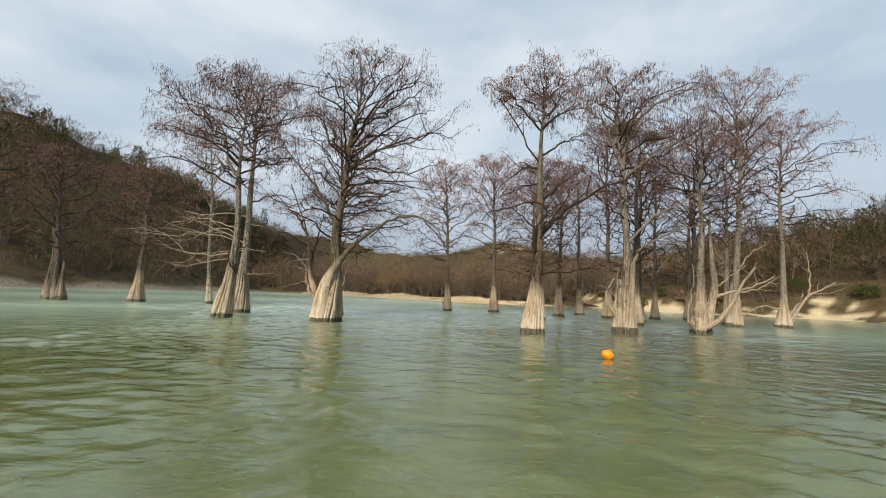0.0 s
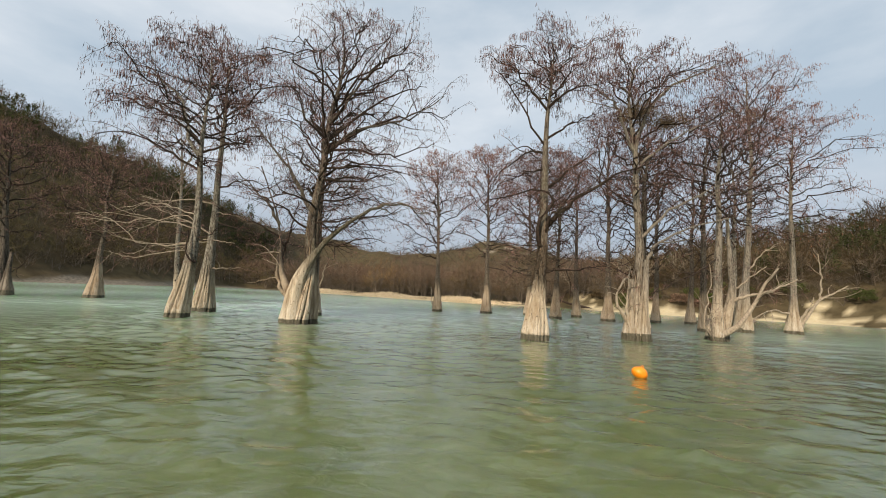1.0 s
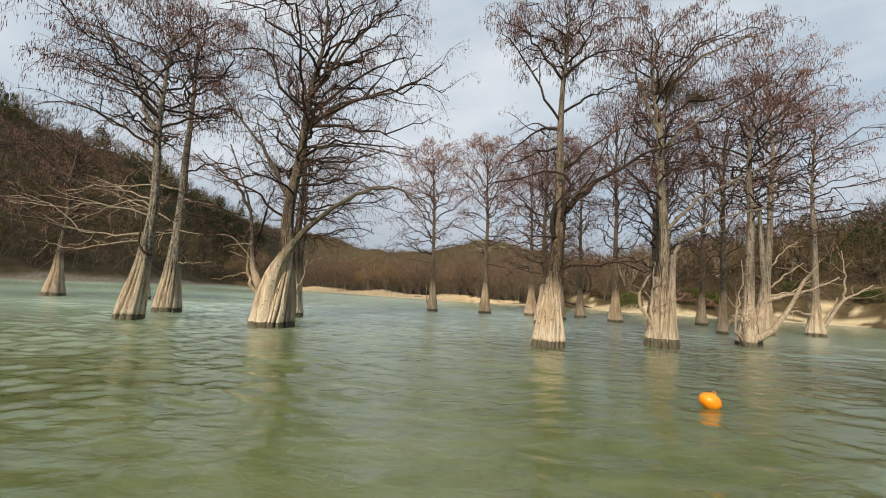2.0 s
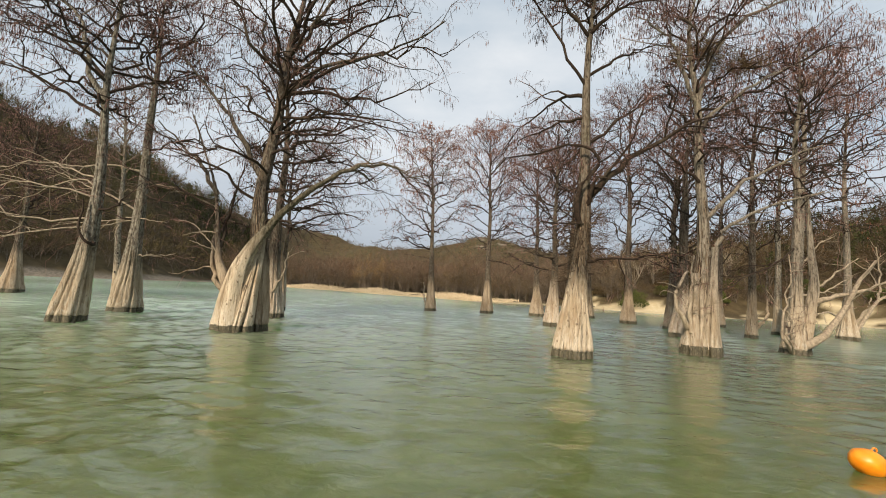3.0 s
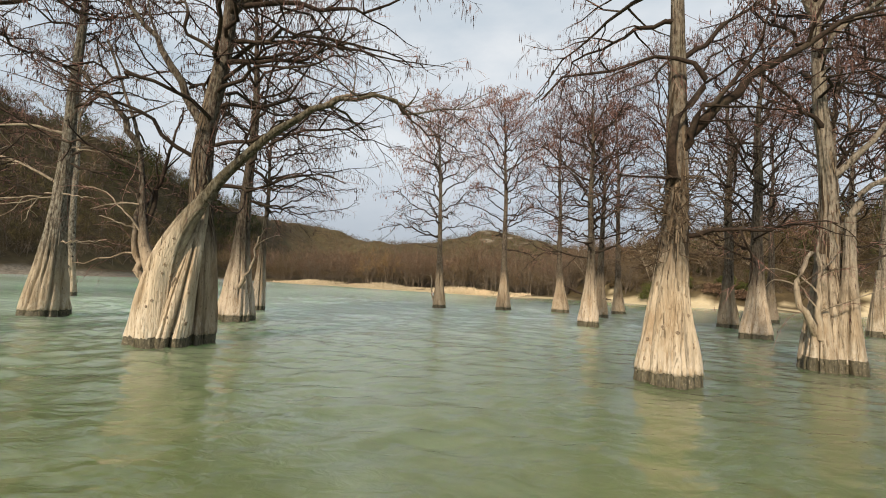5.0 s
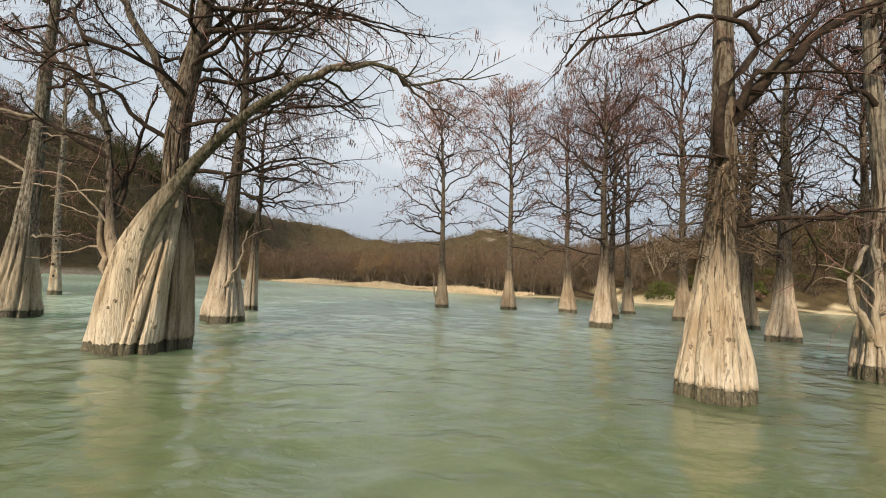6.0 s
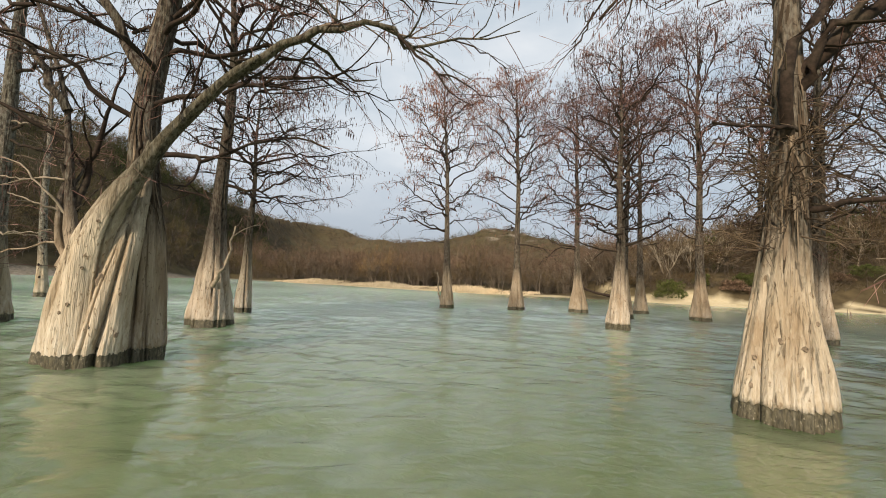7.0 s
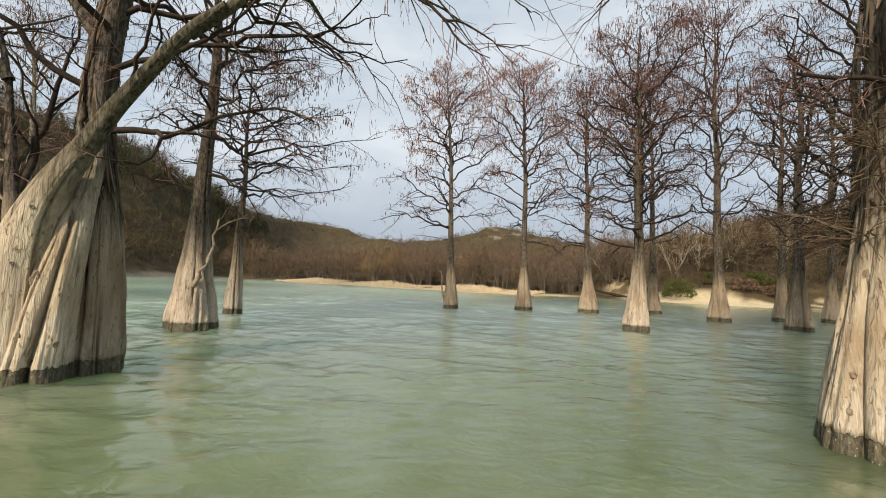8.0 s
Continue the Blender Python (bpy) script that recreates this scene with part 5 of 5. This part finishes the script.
limbs_of_tree.append((((-0.3, -0.4, 0.05), (-0.6, -0.7, 0.45), (-0.9, -0.75, 0.8), (-0.5, -0.7, 0.9)), 0.05, 0.02, DEAD))
limbs_of_tree.append((((-0.25, -0.25, 0.4), (-0.35, -0.4, 1.2), (-0.6, -0.45, 1.8)), 0.07, 0.03, DEAD))
limbs_of_tree.append((((1.15, 0.2, 2.2), (1.8, -0.1, 2.5), (3.0, -0.4, 2.9), (4.2, -0.5, 3.6)), 0.12, 0.03, DEAD))
limbs_of_tree.append((((1.15, 0.2, 2.6), (1.9, 0.1, 3.4), (3.0, 0.0, 4.2)), 0.07, 0.02, DEAD))
limbs_of_tree.append((((0.35, 0, 4.6), (-0.9, -0.3, 3.8), (-2.6, -0.5, 2.9), (-3.8, -0.6, 2.2)), 0.05, 0.02))
cypress(15.5, 26.95, 13.6, 0.50, 0.26, 1.3, ((0, 0, 0), (2.8, 0.25, 0), (6.2, 0.33, 0), (11, 0.46, 0), (13.6, 0.6, 0)), 6.0, 4.3, 22, 0.66, 131, 100, 0.18, 8, BARK_TALL, CATKIN, whips=4, top_heavy=0.9,
        label="swamp cypress with a thick limb curving up from its foot",
        stems=[(((0.62, 0.30, 0.0), (0.95, 0.25, 1.6), (1.2, 0.22, 2.9), (1.08, 0.2, 4.5), (0.95, 0.2, 7.0)), 0.36, 0.09, True)],
        bends=limbs_of_tree)
russet_tree = cypress(24.1, 36.3, 21.8, 0.55, 0.29, 1.6, ((0, 0, 0), (3.6, 0, 0), (8.4, 0.4, 0), (13.3, 0.7, 0), (21, 0.5, 0)), 7.0, 4.6, 30, 0.85, 137, 80, 0.16, 8, BARK_TALL, RUSSET, top_heavy=0.4, level=0.5,
        stems=[(((-0.55, 0.1, 0.0), (-0.5, 0.1, 1.5), (-0.2, 0.1, 3.6)), 0.36, 0.14, True)],
        bends=[(((0.2, 0, 2.8), (1.6, -0.2, 3.2), (3.4, -0.3, 4.2)), 0.08, 0.02, DEAD), (((0.3, 0, 4.8), (1.3, -0.2, 6.2), (2.4, -0.2, 6.8)), 0.07, 0.02, DEAD)])
cypress(25.2, 39.2, 17.0, 0.42, 0.24, 1.4, (0.3, 0), 6.0, 3.7, 22, 0.65, 139, 40, 0.14, 7, BARK_GREY, CATKIN)
cypress(29.62, 38.52, 19.2, 0.70, 0.27, 1.5, (0.4, 0), 7.5, 4.7, 28, 0.8, 149, 80, 0.2, 8, BARK_TALL, RUSSET, top_heavy=0.0, reach=(0.15, 0), level=0.25,
        bends=[(((0.4, -0.2, 0.4), (0.75, -0.2, 1.03), (2.04, -0.2, 2.79), (3.2, -0.2, 3.4), (4.54, -0.2, 4.12)), 0.17, 0.04, DEAD),
               (((0.5, 0, 1.0), (1.2, -0.2, 2.1), (1.6, -0.2, 3.0)), 0.12, 0.04, DEAD),
               (((2.1, -0.2, 2.8), (2.3, -0.2, 4.4), (2.1, -0.2, 6.6)), 0.09, 0.03, DEAD),
               (((-0.5, -0.2, 1.6), (-2.2, -0.4, 1.8), (-3.6, -0.5, 1.0)), 0.09, 0.03, DEAD)])


def twig_clump(tree, centre, size, count, seed):
    """A dense witch's broom of fine twigs in a crown."""
    rng = np.random.default_rng(seed)
    c = unit(rng.normal(size=(count, 3))) * rng.uniform(0.05, 1.0, (count, 1)) ** 0.6
    lump = 0.75 + 0.3 * np.sin(c[:, :1] * 7 + seed) * np.sin(c[:, 1:2] * 6) + 0.2 * np.sin(c[:, 2:3] * 9 + 1)
    start = np.array(centre) + c * lump * np.array(size)
    end = start + unit(c * np.array((1, 1, 0.5)) + rng.normal(0, 0.8, c.shape)) * rng.uniform(0.12, 0.40, (count, 1))
    tagged(quads("twig_clump", *ribbons(start, end, rng.uniform(0.005, 0.010, count), rng), BROOM, False, tree), kind="stuff")


twig_clump(many_stemmed, (0.35, 0.2, 11.9), (1.6, 1.4, 0.9), 3000, 5)
twig_clump(many_stemmed, (1.7, 0.0, 11.4), (1.3, 1.1, 0.45), 1500, 6)
twig_clump(russet_tree, (0.7, -0.3, 17.2), (1.2, 1.2, 0.7), 1300, 7)


# ---------------------------------------------------------------- orange buoy
def build_buoy():
    buoy = new("buoy")
    buoy.location = (5.47, 14.48, 0.10)
    buoy.rotation_euler = (0.15, 0.34, 0.1)
    tagged(buoy, "round orange plastic buoy floating on the lake", "buoy")
    bm = bmesh.new()
    bmesh.ops.create_uvsphere(bm, u_segments=32, v_segments=20, radius=0.168)
    for vert in bm.verts:
        a = math.atan2(vert.co.y, vert.co.x)
        vert.co *= 1 + 0.012 * math.sin(3 * a) + (0.02 if abs(vert.co.z) < 0.015 else 0)
        vert.co.x *= 1.2
        vert.co.z *= 0.88
        dent = noise.noise(vert.co * 9.0) * 0.010 + noise.noise(vert.co * 22.0) * 0.004
        vert.co += vert.co.normalized() * dent
    for fc in bm.faces:
        fc.smooth = True
    me = bpy.data.meshes.new("float_body")
    bm.to_mesh(me)
    bm.free()
    me.materials.append(BUOY)
    body = new("float_body", me)
    body.parent = buoy
    a = np.linspace(0, 2 * np.pi, 15)
    ring = np.stack((0.035 * np.cos(a), 0 * a, 0.158 + 0.03 * np.sin(a)), -1)[None]
    v, f = tubes(ring, np.full((1, 15), 0.009), 6)
    quads("eyelet", v, f, BUOY, True, buoy)
    p = spline(((0, 0, -0.14), (0.03, 0.02, -0.5), (0.0, 0.05, -1.2)), 10)[None]
    v, f = tubes(p, np.full((1, 10), 0.008), 5)
    quads("rope", v, f, ROPE, True, buoy)


build_buoy()


# ---------------------------------------------------------------- woods, shrubs and reeds on the banks
def bare_tree_arrays(rng, tall, spread, boughs=20, twigs=260, stems=1, thick=1.0):
    """Wood and twig arrays of one leafless tree, standing at the origin: boughs that fan out under a domed crown."""
    wood_parts, tw = [], []
    for s in range(stems):
        tilt = rng.normal(0, 0.08 if stems == 1 else 0.30, 2)
        p = grow(rng, np.zeros((1, 3)), np.array([[tilt[0], tilt[1], 1.0]]), np.array([tall * 0.6]), 5, 0.07, 0.1)
        wood_parts.append(tubes(p, np.linspace(0.013, 0.006, 5)[None] * tall, 3))
        n = max(6, boughs // stems)
        a, e = rng.uniform(0, 2 * np.pi, n), np.arcsin(rng.uniform(0.05, 1.0, n))
        k = rng.uniform(0.25, 1.0, n)[:, None]
        s0 = p[0][np.minimum((k[:, 0] * 4).astype(int), 4)]
        end = np.stack((spread * np.cos(e) * np.cos(a), spread * np.cos(e) * np.sin(a), tall * (0.34 + 0.6 * np.sin(e))), -1) * rng.uniform(0.75, 1.08, (n, 1)) + np.append(tilt * tall * 0.3, 0)
        bow = (s0 + end) / 2 + np.array((0, 0, 0.05 * tall)) + rng.normal(0, 0.05 * tall, (n, 3))
        q0, q1 = s0 * 0.4 + bow * 0.6, bow * 0.4 + end * 0.6
        w = np.full(n, 0.0036 * tall * thick)
        wood_parts += [ribbons(s0, bow, w * 1.2, rng), ribbons(bow, end, w * 0.8, rng)]
        m_tw = max(30, twigs // stems)
        who = rng.integers(0, n, m_tw)
        f = rng.uniform(0, 1, m_tw)[:, None]
        st = np.where(f < 0.4, q0[who] + (q1[who] - q0[who]) * f / 0.4, q1[who] + (end[who] - q1[who]) * (f - 0.4) / 0.6)
        out = unit(end[who] - s0[who]) * 0.8 + rng.normal(0, 0.55, (m_tw, 3)) + np.array((0, 0, 0.35))
        tw.append(ribbons(st, st + unit(out) * (spread * rng.uniform(0.16, 0.46, m_tw))[:, None], np.full(m_tw, 0.0022 * tall * thick), rng))
    return joined(wood_parts), joined(tw)


def scatter(arrays, spots, rng, lo=0.7, hi=1.25):
    """Copies of a shape at many spots, turned and scaled, in one array pair."""
    v, f = arrays
    n = len(spots)
    a = rng.uniform(0, 2 * np.pi, n)
    s = rng.uniform(lo, hi, n)
    c, sn = np.cos(a) * s, np.sin(a) * s
    x = v[None, :, 0] * c[:, None] - v[None, :, 1] * sn[:, None] + spots[:, 0:1]
    y = v[None, :, 0] * sn[:, None] + v[None, :, 1] * c[:, None] + spots[:, 1:2]
    z = v[None, :, 2] * (s * rng.uniform(0.85, 1.15, n))[:, None] + spots[:, 2:3]
    return np.stack((x, y, z), -1).reshape(-1, 3), (f[None] + (np.arange(n) * len(v))[:, None, None]).reshape(-1, 4)


def land_spots(rng, count, az_lo, az_hi, d_lo, d_hi, front=1.0, r_hi=360):
    """Places on land within a sector, between two distances from the shore, thicker towards it."""
    out = []
    total = 0
    while total < count:
        az = np.radians(rng.uniform(az_lo, az_hi, count * 4))
        r = rng.uniform(50, r_hi, count * 4)
        x, y = np.sin(az) * r, 9 + np.cos(az) * r
        d = shore_distance(x, y)
        keep = (d > d_lo) & (d < d_hi) & (rng.uniform(size=len(d)) < np.clip((1 - (d - d_lo) / (d_hi - d_lo)), 0, 1) ** front + 0.12)
        out.append(np.stack((x[keep], y[keep]), -1))
        total += int(keep.sum())
    p = np.concatenate(out)[:count]
    return np.concatenate((p, land(p[:, 0], p[:, 1])[:, None] - 0.12), 1)


def wood(name, label, material, stem_material, seed, count, sector, tall, spread, variants=3, twigs=240, stems=1, front=1.0, lo=0.7, hi=1.25, boughs=20, thick=1.0):
    rng = np.random.default_rng(seed)
    spots = land_spots(rng, count, *sector, front=front)
    sw, st = [], []
    for i in range(variants):
        w_arr, t_arr = bare_tree_arrays(rng, tall * rng.uniform(0.9, 1.1), spread, boughs, twigs, stems, thick)
        own = spots[i::variants]
        keep = rng.bit_generator.state
        sw.append(scatter(w_arr, own, rng, lo, hi))
        rng.bit_generator.state = keep
        st.append(scatter(t_arr, own, rng, lo, hi))
    crown = quads(name, *joined(st), material)
    tagged(crown, label, "woodland", kind="stuff")
    quads("understorey", *joined(sw), stem_material, False, crown)
    return crown


wood("hillside_woodland", "dense leafless brown wood on the dark hillside", WOOD_OLIVE, STEM, 201, 1150, (-64, -22, 4.5, 105), 5.6, 3.1, 4, 100, front=0.35, boughs=10, thick=1.8)
wood("hillside_thicket", "low grey-brown thicket at the foot of the hill", WOOD_DARK, STEM, 202, 260, (-64, -18, 4, 26), 4.2, 2.5, 3, 180, 2)
wood("shore_woodland", "leafless reddish-brown wood behind the far shore", WOOD_RED, STEM, 203, 290, (-26, 22, 7, 60), 8.5, 4.0, 4, 280, front=1.0)
wood("shore_thicket", "leafless brown thicket along the far shore", WOOD_BROWN, STEM, 204, 220, (-26, 26, 6, 26), 5.0, 2.8, 3, 220, 3)
wood("shore_saplings", "slender pale-stemmed bare saplings along the far shore", WOOD_GREY, STEM, 208, 120, (-20, 26, 5, 16), 6.5, 2.2, 4, 70, 2, front=1.5, boughs=10)
wood("valley_woodland", "leafless woods over the far valley side", WOOD_BROWN, STEM, 205, 3000, (-27, 25, 45, 270), 3.6, 3.8, 3, 34, front=0.0, lo=0.6, hi=1.05, boughs=6, thick=3.6)
wood("bank_woodland", "brown leafless wood above the sandy bank", WOOD_DARK, STEM, 206, 430, (20, 64, 10, 75), 7.2, 3.7, 4, 170, front=0.4, boughs=14, thick=1.8)
wood("bank_thicket", "brown leafless thicket above the sandy bank", WOOD_DARK, STEM, 207, 230, (20, 64, 5.6, 26), 3.0, 2.2, 3, 200, 3)
wood("bank_scrub", "low brown leafless scrub on the sandy bank", WOOD_DARK, STEM, 209, 420, (22, 64, 6.5, 14), 1.1, 1.1, 3, 90, 3, front=0.4, thick=2.0, boughs=9)


def evergreen_arrays(rng, tall, spread, tufts):
    """Trunk and needle arrays of a shaggy evergreen."""
    trunk_p = grow(rng, np.zeros((1, 3)), np.array([[0.05, 0.03, 1.0]]), np.array([tall * 0.95]), 5, 0.05, 0.1)
    trunk = tubes(trunk_p, np.linspace(0.02, 0.004, 5)[None] * tall, 5)
    u = rng.uniform(0.12, 1, tufts)
    a = rng.uniform(0, 2 * np.pi, tufts)
    lobes = 0.72 + 0.28 * np.sin(a * 3 + u * 9) * np.sin(u * 17 + 1)
    rad = spread * np.sqrt(rng.uniform(0.15, 1, tufts)) * np.clip(1.15 - u, 0.10, 1) ** 0.7 * np.clip(u * 4, 0.3, 1) * lobes
    s = np.stack((np.cos(a) * rad, np.sin(a) * rad, u * tall), -1)
    w = np.stack((np.cos(a), np.sin(a), rng.normal(0.5, 0.5, tufts)), -1) + rng.normal(0, 0.5, (tufts, 3))
    e = s + unit(w) * (0.11 * tall * rng.uniform(0.5, 1.1, tufts))[:, None]
    return trunk, slips(s, e, np.full(tufts, 0.016 * tall) * rng.uniform(0.6, 1.4, tufts), rng)


def evergreens(name, label, seed, count, sector, tall, spread, tufts, material, front=0.3):
    rng = np.random.default_rng(seed)
    spots = land_spots(rng, count, *sector, front=front)
    t_arr, n_arr = evergreen_arrays(rng, tall, spread, tufts)
    keep = rng.bit_generator.state
    a = scatter(t_arr, spots, rng, 0.6, 1.2)
    rng.bit_generator.state = keep
    b = scatter(n_arr, spots, rng, 0.6, 1.2)
    ob = tagged(quads(name, *b, material), label, "woodland", kind="stuff")
    quads("understorey", *a, STEM, False, ob)


evergreens("hilltop_pines", "dark green pines along the crest of the hill", 211, 90, (-62, -22, 34, 100), 6.5, 2.8, 420, PINE, 0.0)
evergreens("crest_pines", "dark green pines on the shoulder of the hill", 215, 190, (-37, -22, 28, 62), 5.2, 2.7, 260, PINE, 0.0)
evergreens("hillside_juniper", "dull green juniper scrub on the hillside", 212, 420, (-48, -20, 16, 72), 2.8, 2.2, 180, JUNIPER, 0.0)
evergreens("valley_pines", "dark green pines on the far hill", 213, 110, (0, 22, 150, 260), 4.5, 3.0, 160, PINE, 0.0)
evergreens("bank_evergreens", "dark evergreens among the bare trees on the bank", 214, 46, (28, 62, 14, 60), 5.6, 2.6, 420, PINE, 0.4)
evergreens("bank_junipers", "dark green junipers in a clump above the sandy bank", 217, 20, (44.5, 53, 10, 30), 5.0, 2.6, 520, PINE, 0.2)


def shrub(x, y, tall, spread, seed, material=SHRUB, label="rounded dark green shrub on the sandy bank"):
    rng = np.random.default_rng(seed)
    ob = new("shrub")
    ob.location = (x, y, float(land(x, y)) - 0.05)
    tagged(ob, label, "shrub", group="shrubs on the bank")
    n = 9
    a = rng.uniform(0, 2 * np.pi, n)
    w = np.stack((np.cos(a), np.sin(a), rng.uniform(0.5, 1.6, n)), -1)
    p = grow(rng, np.zeros((n, 3)), w, np.full(n, tall * 0.9), 5, 0.15, 0.2)
    quads("branch_frame", *tubes(p, np.linspace(0.03, 0.008, 5)[None].repeat(n, 0), 4), STEM, False, ob)
    k = 2800
    c = rng.normal(size=(k, 3))
    c = unit(c) * rng.uniform(0.55, 1.0, (k, 1)) ** 0.5
    c[:, 2] = np.abs(c[:, 2])
    bump = 0.78 + 0.22 * np.sin(c[:, 0] * 6 + seed) * np.sin(c[:, 1] * 7 + 1) + 0.12 * np.sin(c[:, 2] * 11)
    s = c * bump[:, None] * np.array((spread, spread, tall * 0.95)) + np.array((0, 0, 0.08))
    e = s + unit(c + rng.normal(0, 0.7, (k, 3))) * 0.24
    quads("foliage", *slips(s, e, rng.uniform(0.04, 0.09, k), rng), material, False, ob)


for sx, sy, sh, sr, sd in ((35.6, 82.0, 3.5, 2.6, 1), (40.9, 82.6, 1.9, 1.4, 2), (46.6, 81.0, 2.3, 2.0, 3), (49.2, 80.0, 2.1, 1.8, 4), (54.0, 84.5, 2.0, 2.4, 5),
                           (58.0, 82.0, 1.6, 1.8, 6), (64.0, 79.5, 2.4, 2.6, 7), (69.5, 72.0, 2.2, 2.2, 8), (74.0, 68.0, 2.6, 2.8, 9)):
    shrub(sx, sy, sh, sr, sd)
for sx, sy, sh, sr, sd in ((44.0, 79.8, 1.8, 2.3, 11), (47.4, 78.9, 1.5, 1.9, 12), (60.5, 80.5, 1.4, 2.2, 13)):
    shrub(sx, sy, sh, sr, sd, WOOD_RED, "low russet shrub on the sandy bank")
for sx, sy, sh, sr, sd in ((33.4, 89.5, 1.7, 2.2, 14), (43.2, 86.8, 1.5, 1.8, 15), (52.0, 82.2, 1.5, 2.0, 16)):
    shrub(sx, sy, sh, sr, sd, WOOD_BROWN, "leafless brown scrub above the sandy bank")


def fallen_tree():
    """A dark dead trunk lying from the shore up the bank, with a few bare boughs."""
    rng = np.random.default_rng(77)
    ob = new("fallen_tree")
    ob.location = (27.6, 88.6, float(land(27.6, 88.6)))
    tagged(ob, "dark dead tree lying across the lake shore", "tree")
    p = spline(((2.9, -2.2, -0.15), (1.2, -0.9, 0.35), (-0.8, 0.6, 0.75), (-2.8, 1.9, 1.6), (-4.4, 2.8, 2.6)), 14)[None]
    quads("trunk", *tubes(p, np.linspace(0.30, 0.10, 14)[None], 9), LIMB, True, ob)
    for i, k in enumerate((5, 7, 8, 10, 11, 12)):
        w = np.array([[rng.normal(-0.2, 0.6), rng.normal(0, 0.4), rng.uniform(0.3, 1.0)]])
        q = grow(rng, p[0, k:k + 1], w, np.array([rng.uniform(1.0, 2.4)]), 7, 0.2, 0.1)
        q0, qw, _, _ = offshoots(rng, q, 5, 0.3, 1.0, 0.8, 0.5)
        t = grow(rng, q0, qw, rng.uniform(0.4, 0.9, len(q0)), 3, 0.2, 0.1)
        quads("limb", *joined((tubes(q, np.linspace(0.07, 0.02, 7)[None], 5), tubes(t, np.full((len(t), 3), 0.014), 3))), LIMB, True, ob)


fallen_tree()


def shore_tree(x, y, tall, spread, seed, material, stem_material, label, stems=1):
    rng = np.random.default_rng(seed)
    ob = new("shore_tree")
    ob.location = (x, y, float(land(x, y)) - 0.1)
    tagged(ob, label, "tree", group="trees on the shore")
    w_arr, t_arr = bare_tree_arrays(rng, tall, spread, 40, 900, stems)
    quads("trunk", *w_arr, stem_material, False, ob)
    quads("crown", *t_arr, material, False, ob)


for sx, sy, sh, sr, sd, sm, sl in ((-15, 112, 9.5, 4.2, 1, WOOD_GOLD, "golden-brown leafless willow on the far shore"), (-11, 109, 8.0, 3.6, 2, WOOD_GOLD, "golden-brown leafless willow on the far shore"),
                                   (-24, 122, 9.0, 4.2, 3, WOOD_RED, "reddish leafless tree on the far shore"), (-33, 126, 9.0, 4.0, 4, WOOD_RED, "reddish leafless tree on the far shore"),
                                   (-42, 133, 8.5, 4.0, 5, WOOD_BROWN, "brown leafless tree on the far shore"), (-3, 104, 7.5, 3.4, 6, WOOD_RED, "reddish leafless tree on the far shore"),
                                   (7, 99, 8.0, 3.4, 7, WOOD_BROWN, "brown leafless tree on the far shore"), (16, 97, 7.5, 3.2, 8, WOOD_GREY, "grey leafless tree on the far shore")):
    shore_tree(sx, sy, sh, sr, sd, sm, STEM, sl, 4)
for sx, sy, sh, sr, sd in ((30, 96, 9.0, 3.4, 21), (38.2, 88.5, 10.5, 3.4, 22), (42.6, 88.2, 10.0, 3.2, 26), (47.5, 89, 10.5, 3.6, 23), (56, 88, 9.5, 3.6, 24), (67, 84, 9.0, 3.6, 25)):
    shore_tree(sx, sy, sh, sr, sd, WOOD_GREY, STEM_PALE, "pale-stemmed leafless tree above the sandy bank", 2)


def reeds(seed, count):
    """Dry straw grass in tussocks along the far shore."""
    rng = np.random.default_rng(seed)
    line = np.array([(-44, 126), (-36, 119), (-26, 115), (-10, 101), (4, 91), (14, 88)], float)
    seg = np.concatenate(([0], np.cumsum(np.linalg.norm(np.diff(line, axis=0), axis=1))))
    t = rng.uniform(0, seg[-1], count // 40)
    cx, cy = np.interp(t, seg, line[:, 0]), np.interp(t, seg, line[:, 1])
    off = rng.uniform(0.6, 7.0, len(t))
    cx, cy = cx + off * 0.62, cy + off * 0.78
    x = np.repeat(cx, 40) + rng.normal(0, 0.45, len(t) * 40)
    y = np.repeat(cy, 40) + rng.normal(0, 0.45, len(t) * 40)
    keep = shore_distance(x, y) > 0.5
    x, y = x[keep], y[keep]
    z = land(x, y)
    s = np.stack((x, y, z - 0.05), -1)
    tall = rng.uniform(0.25, 0.8, len(x)) * (0.75 + 0.35 * np.sin(x * 0.35))
    e = s + np.stack((rng.normal(0, 0.25, len(x)) * tall, rng.normal(0, 0.25, len(x)) * tall, tall), -1)
    tagged(quads("reed_grass", *ribbons(s, e, np.full(len(x), 0.022), rng), STRAW), "pale straw-coloured dry reed grass along the far shore", "grass", kind="stuff")


reeds(301, 26000)
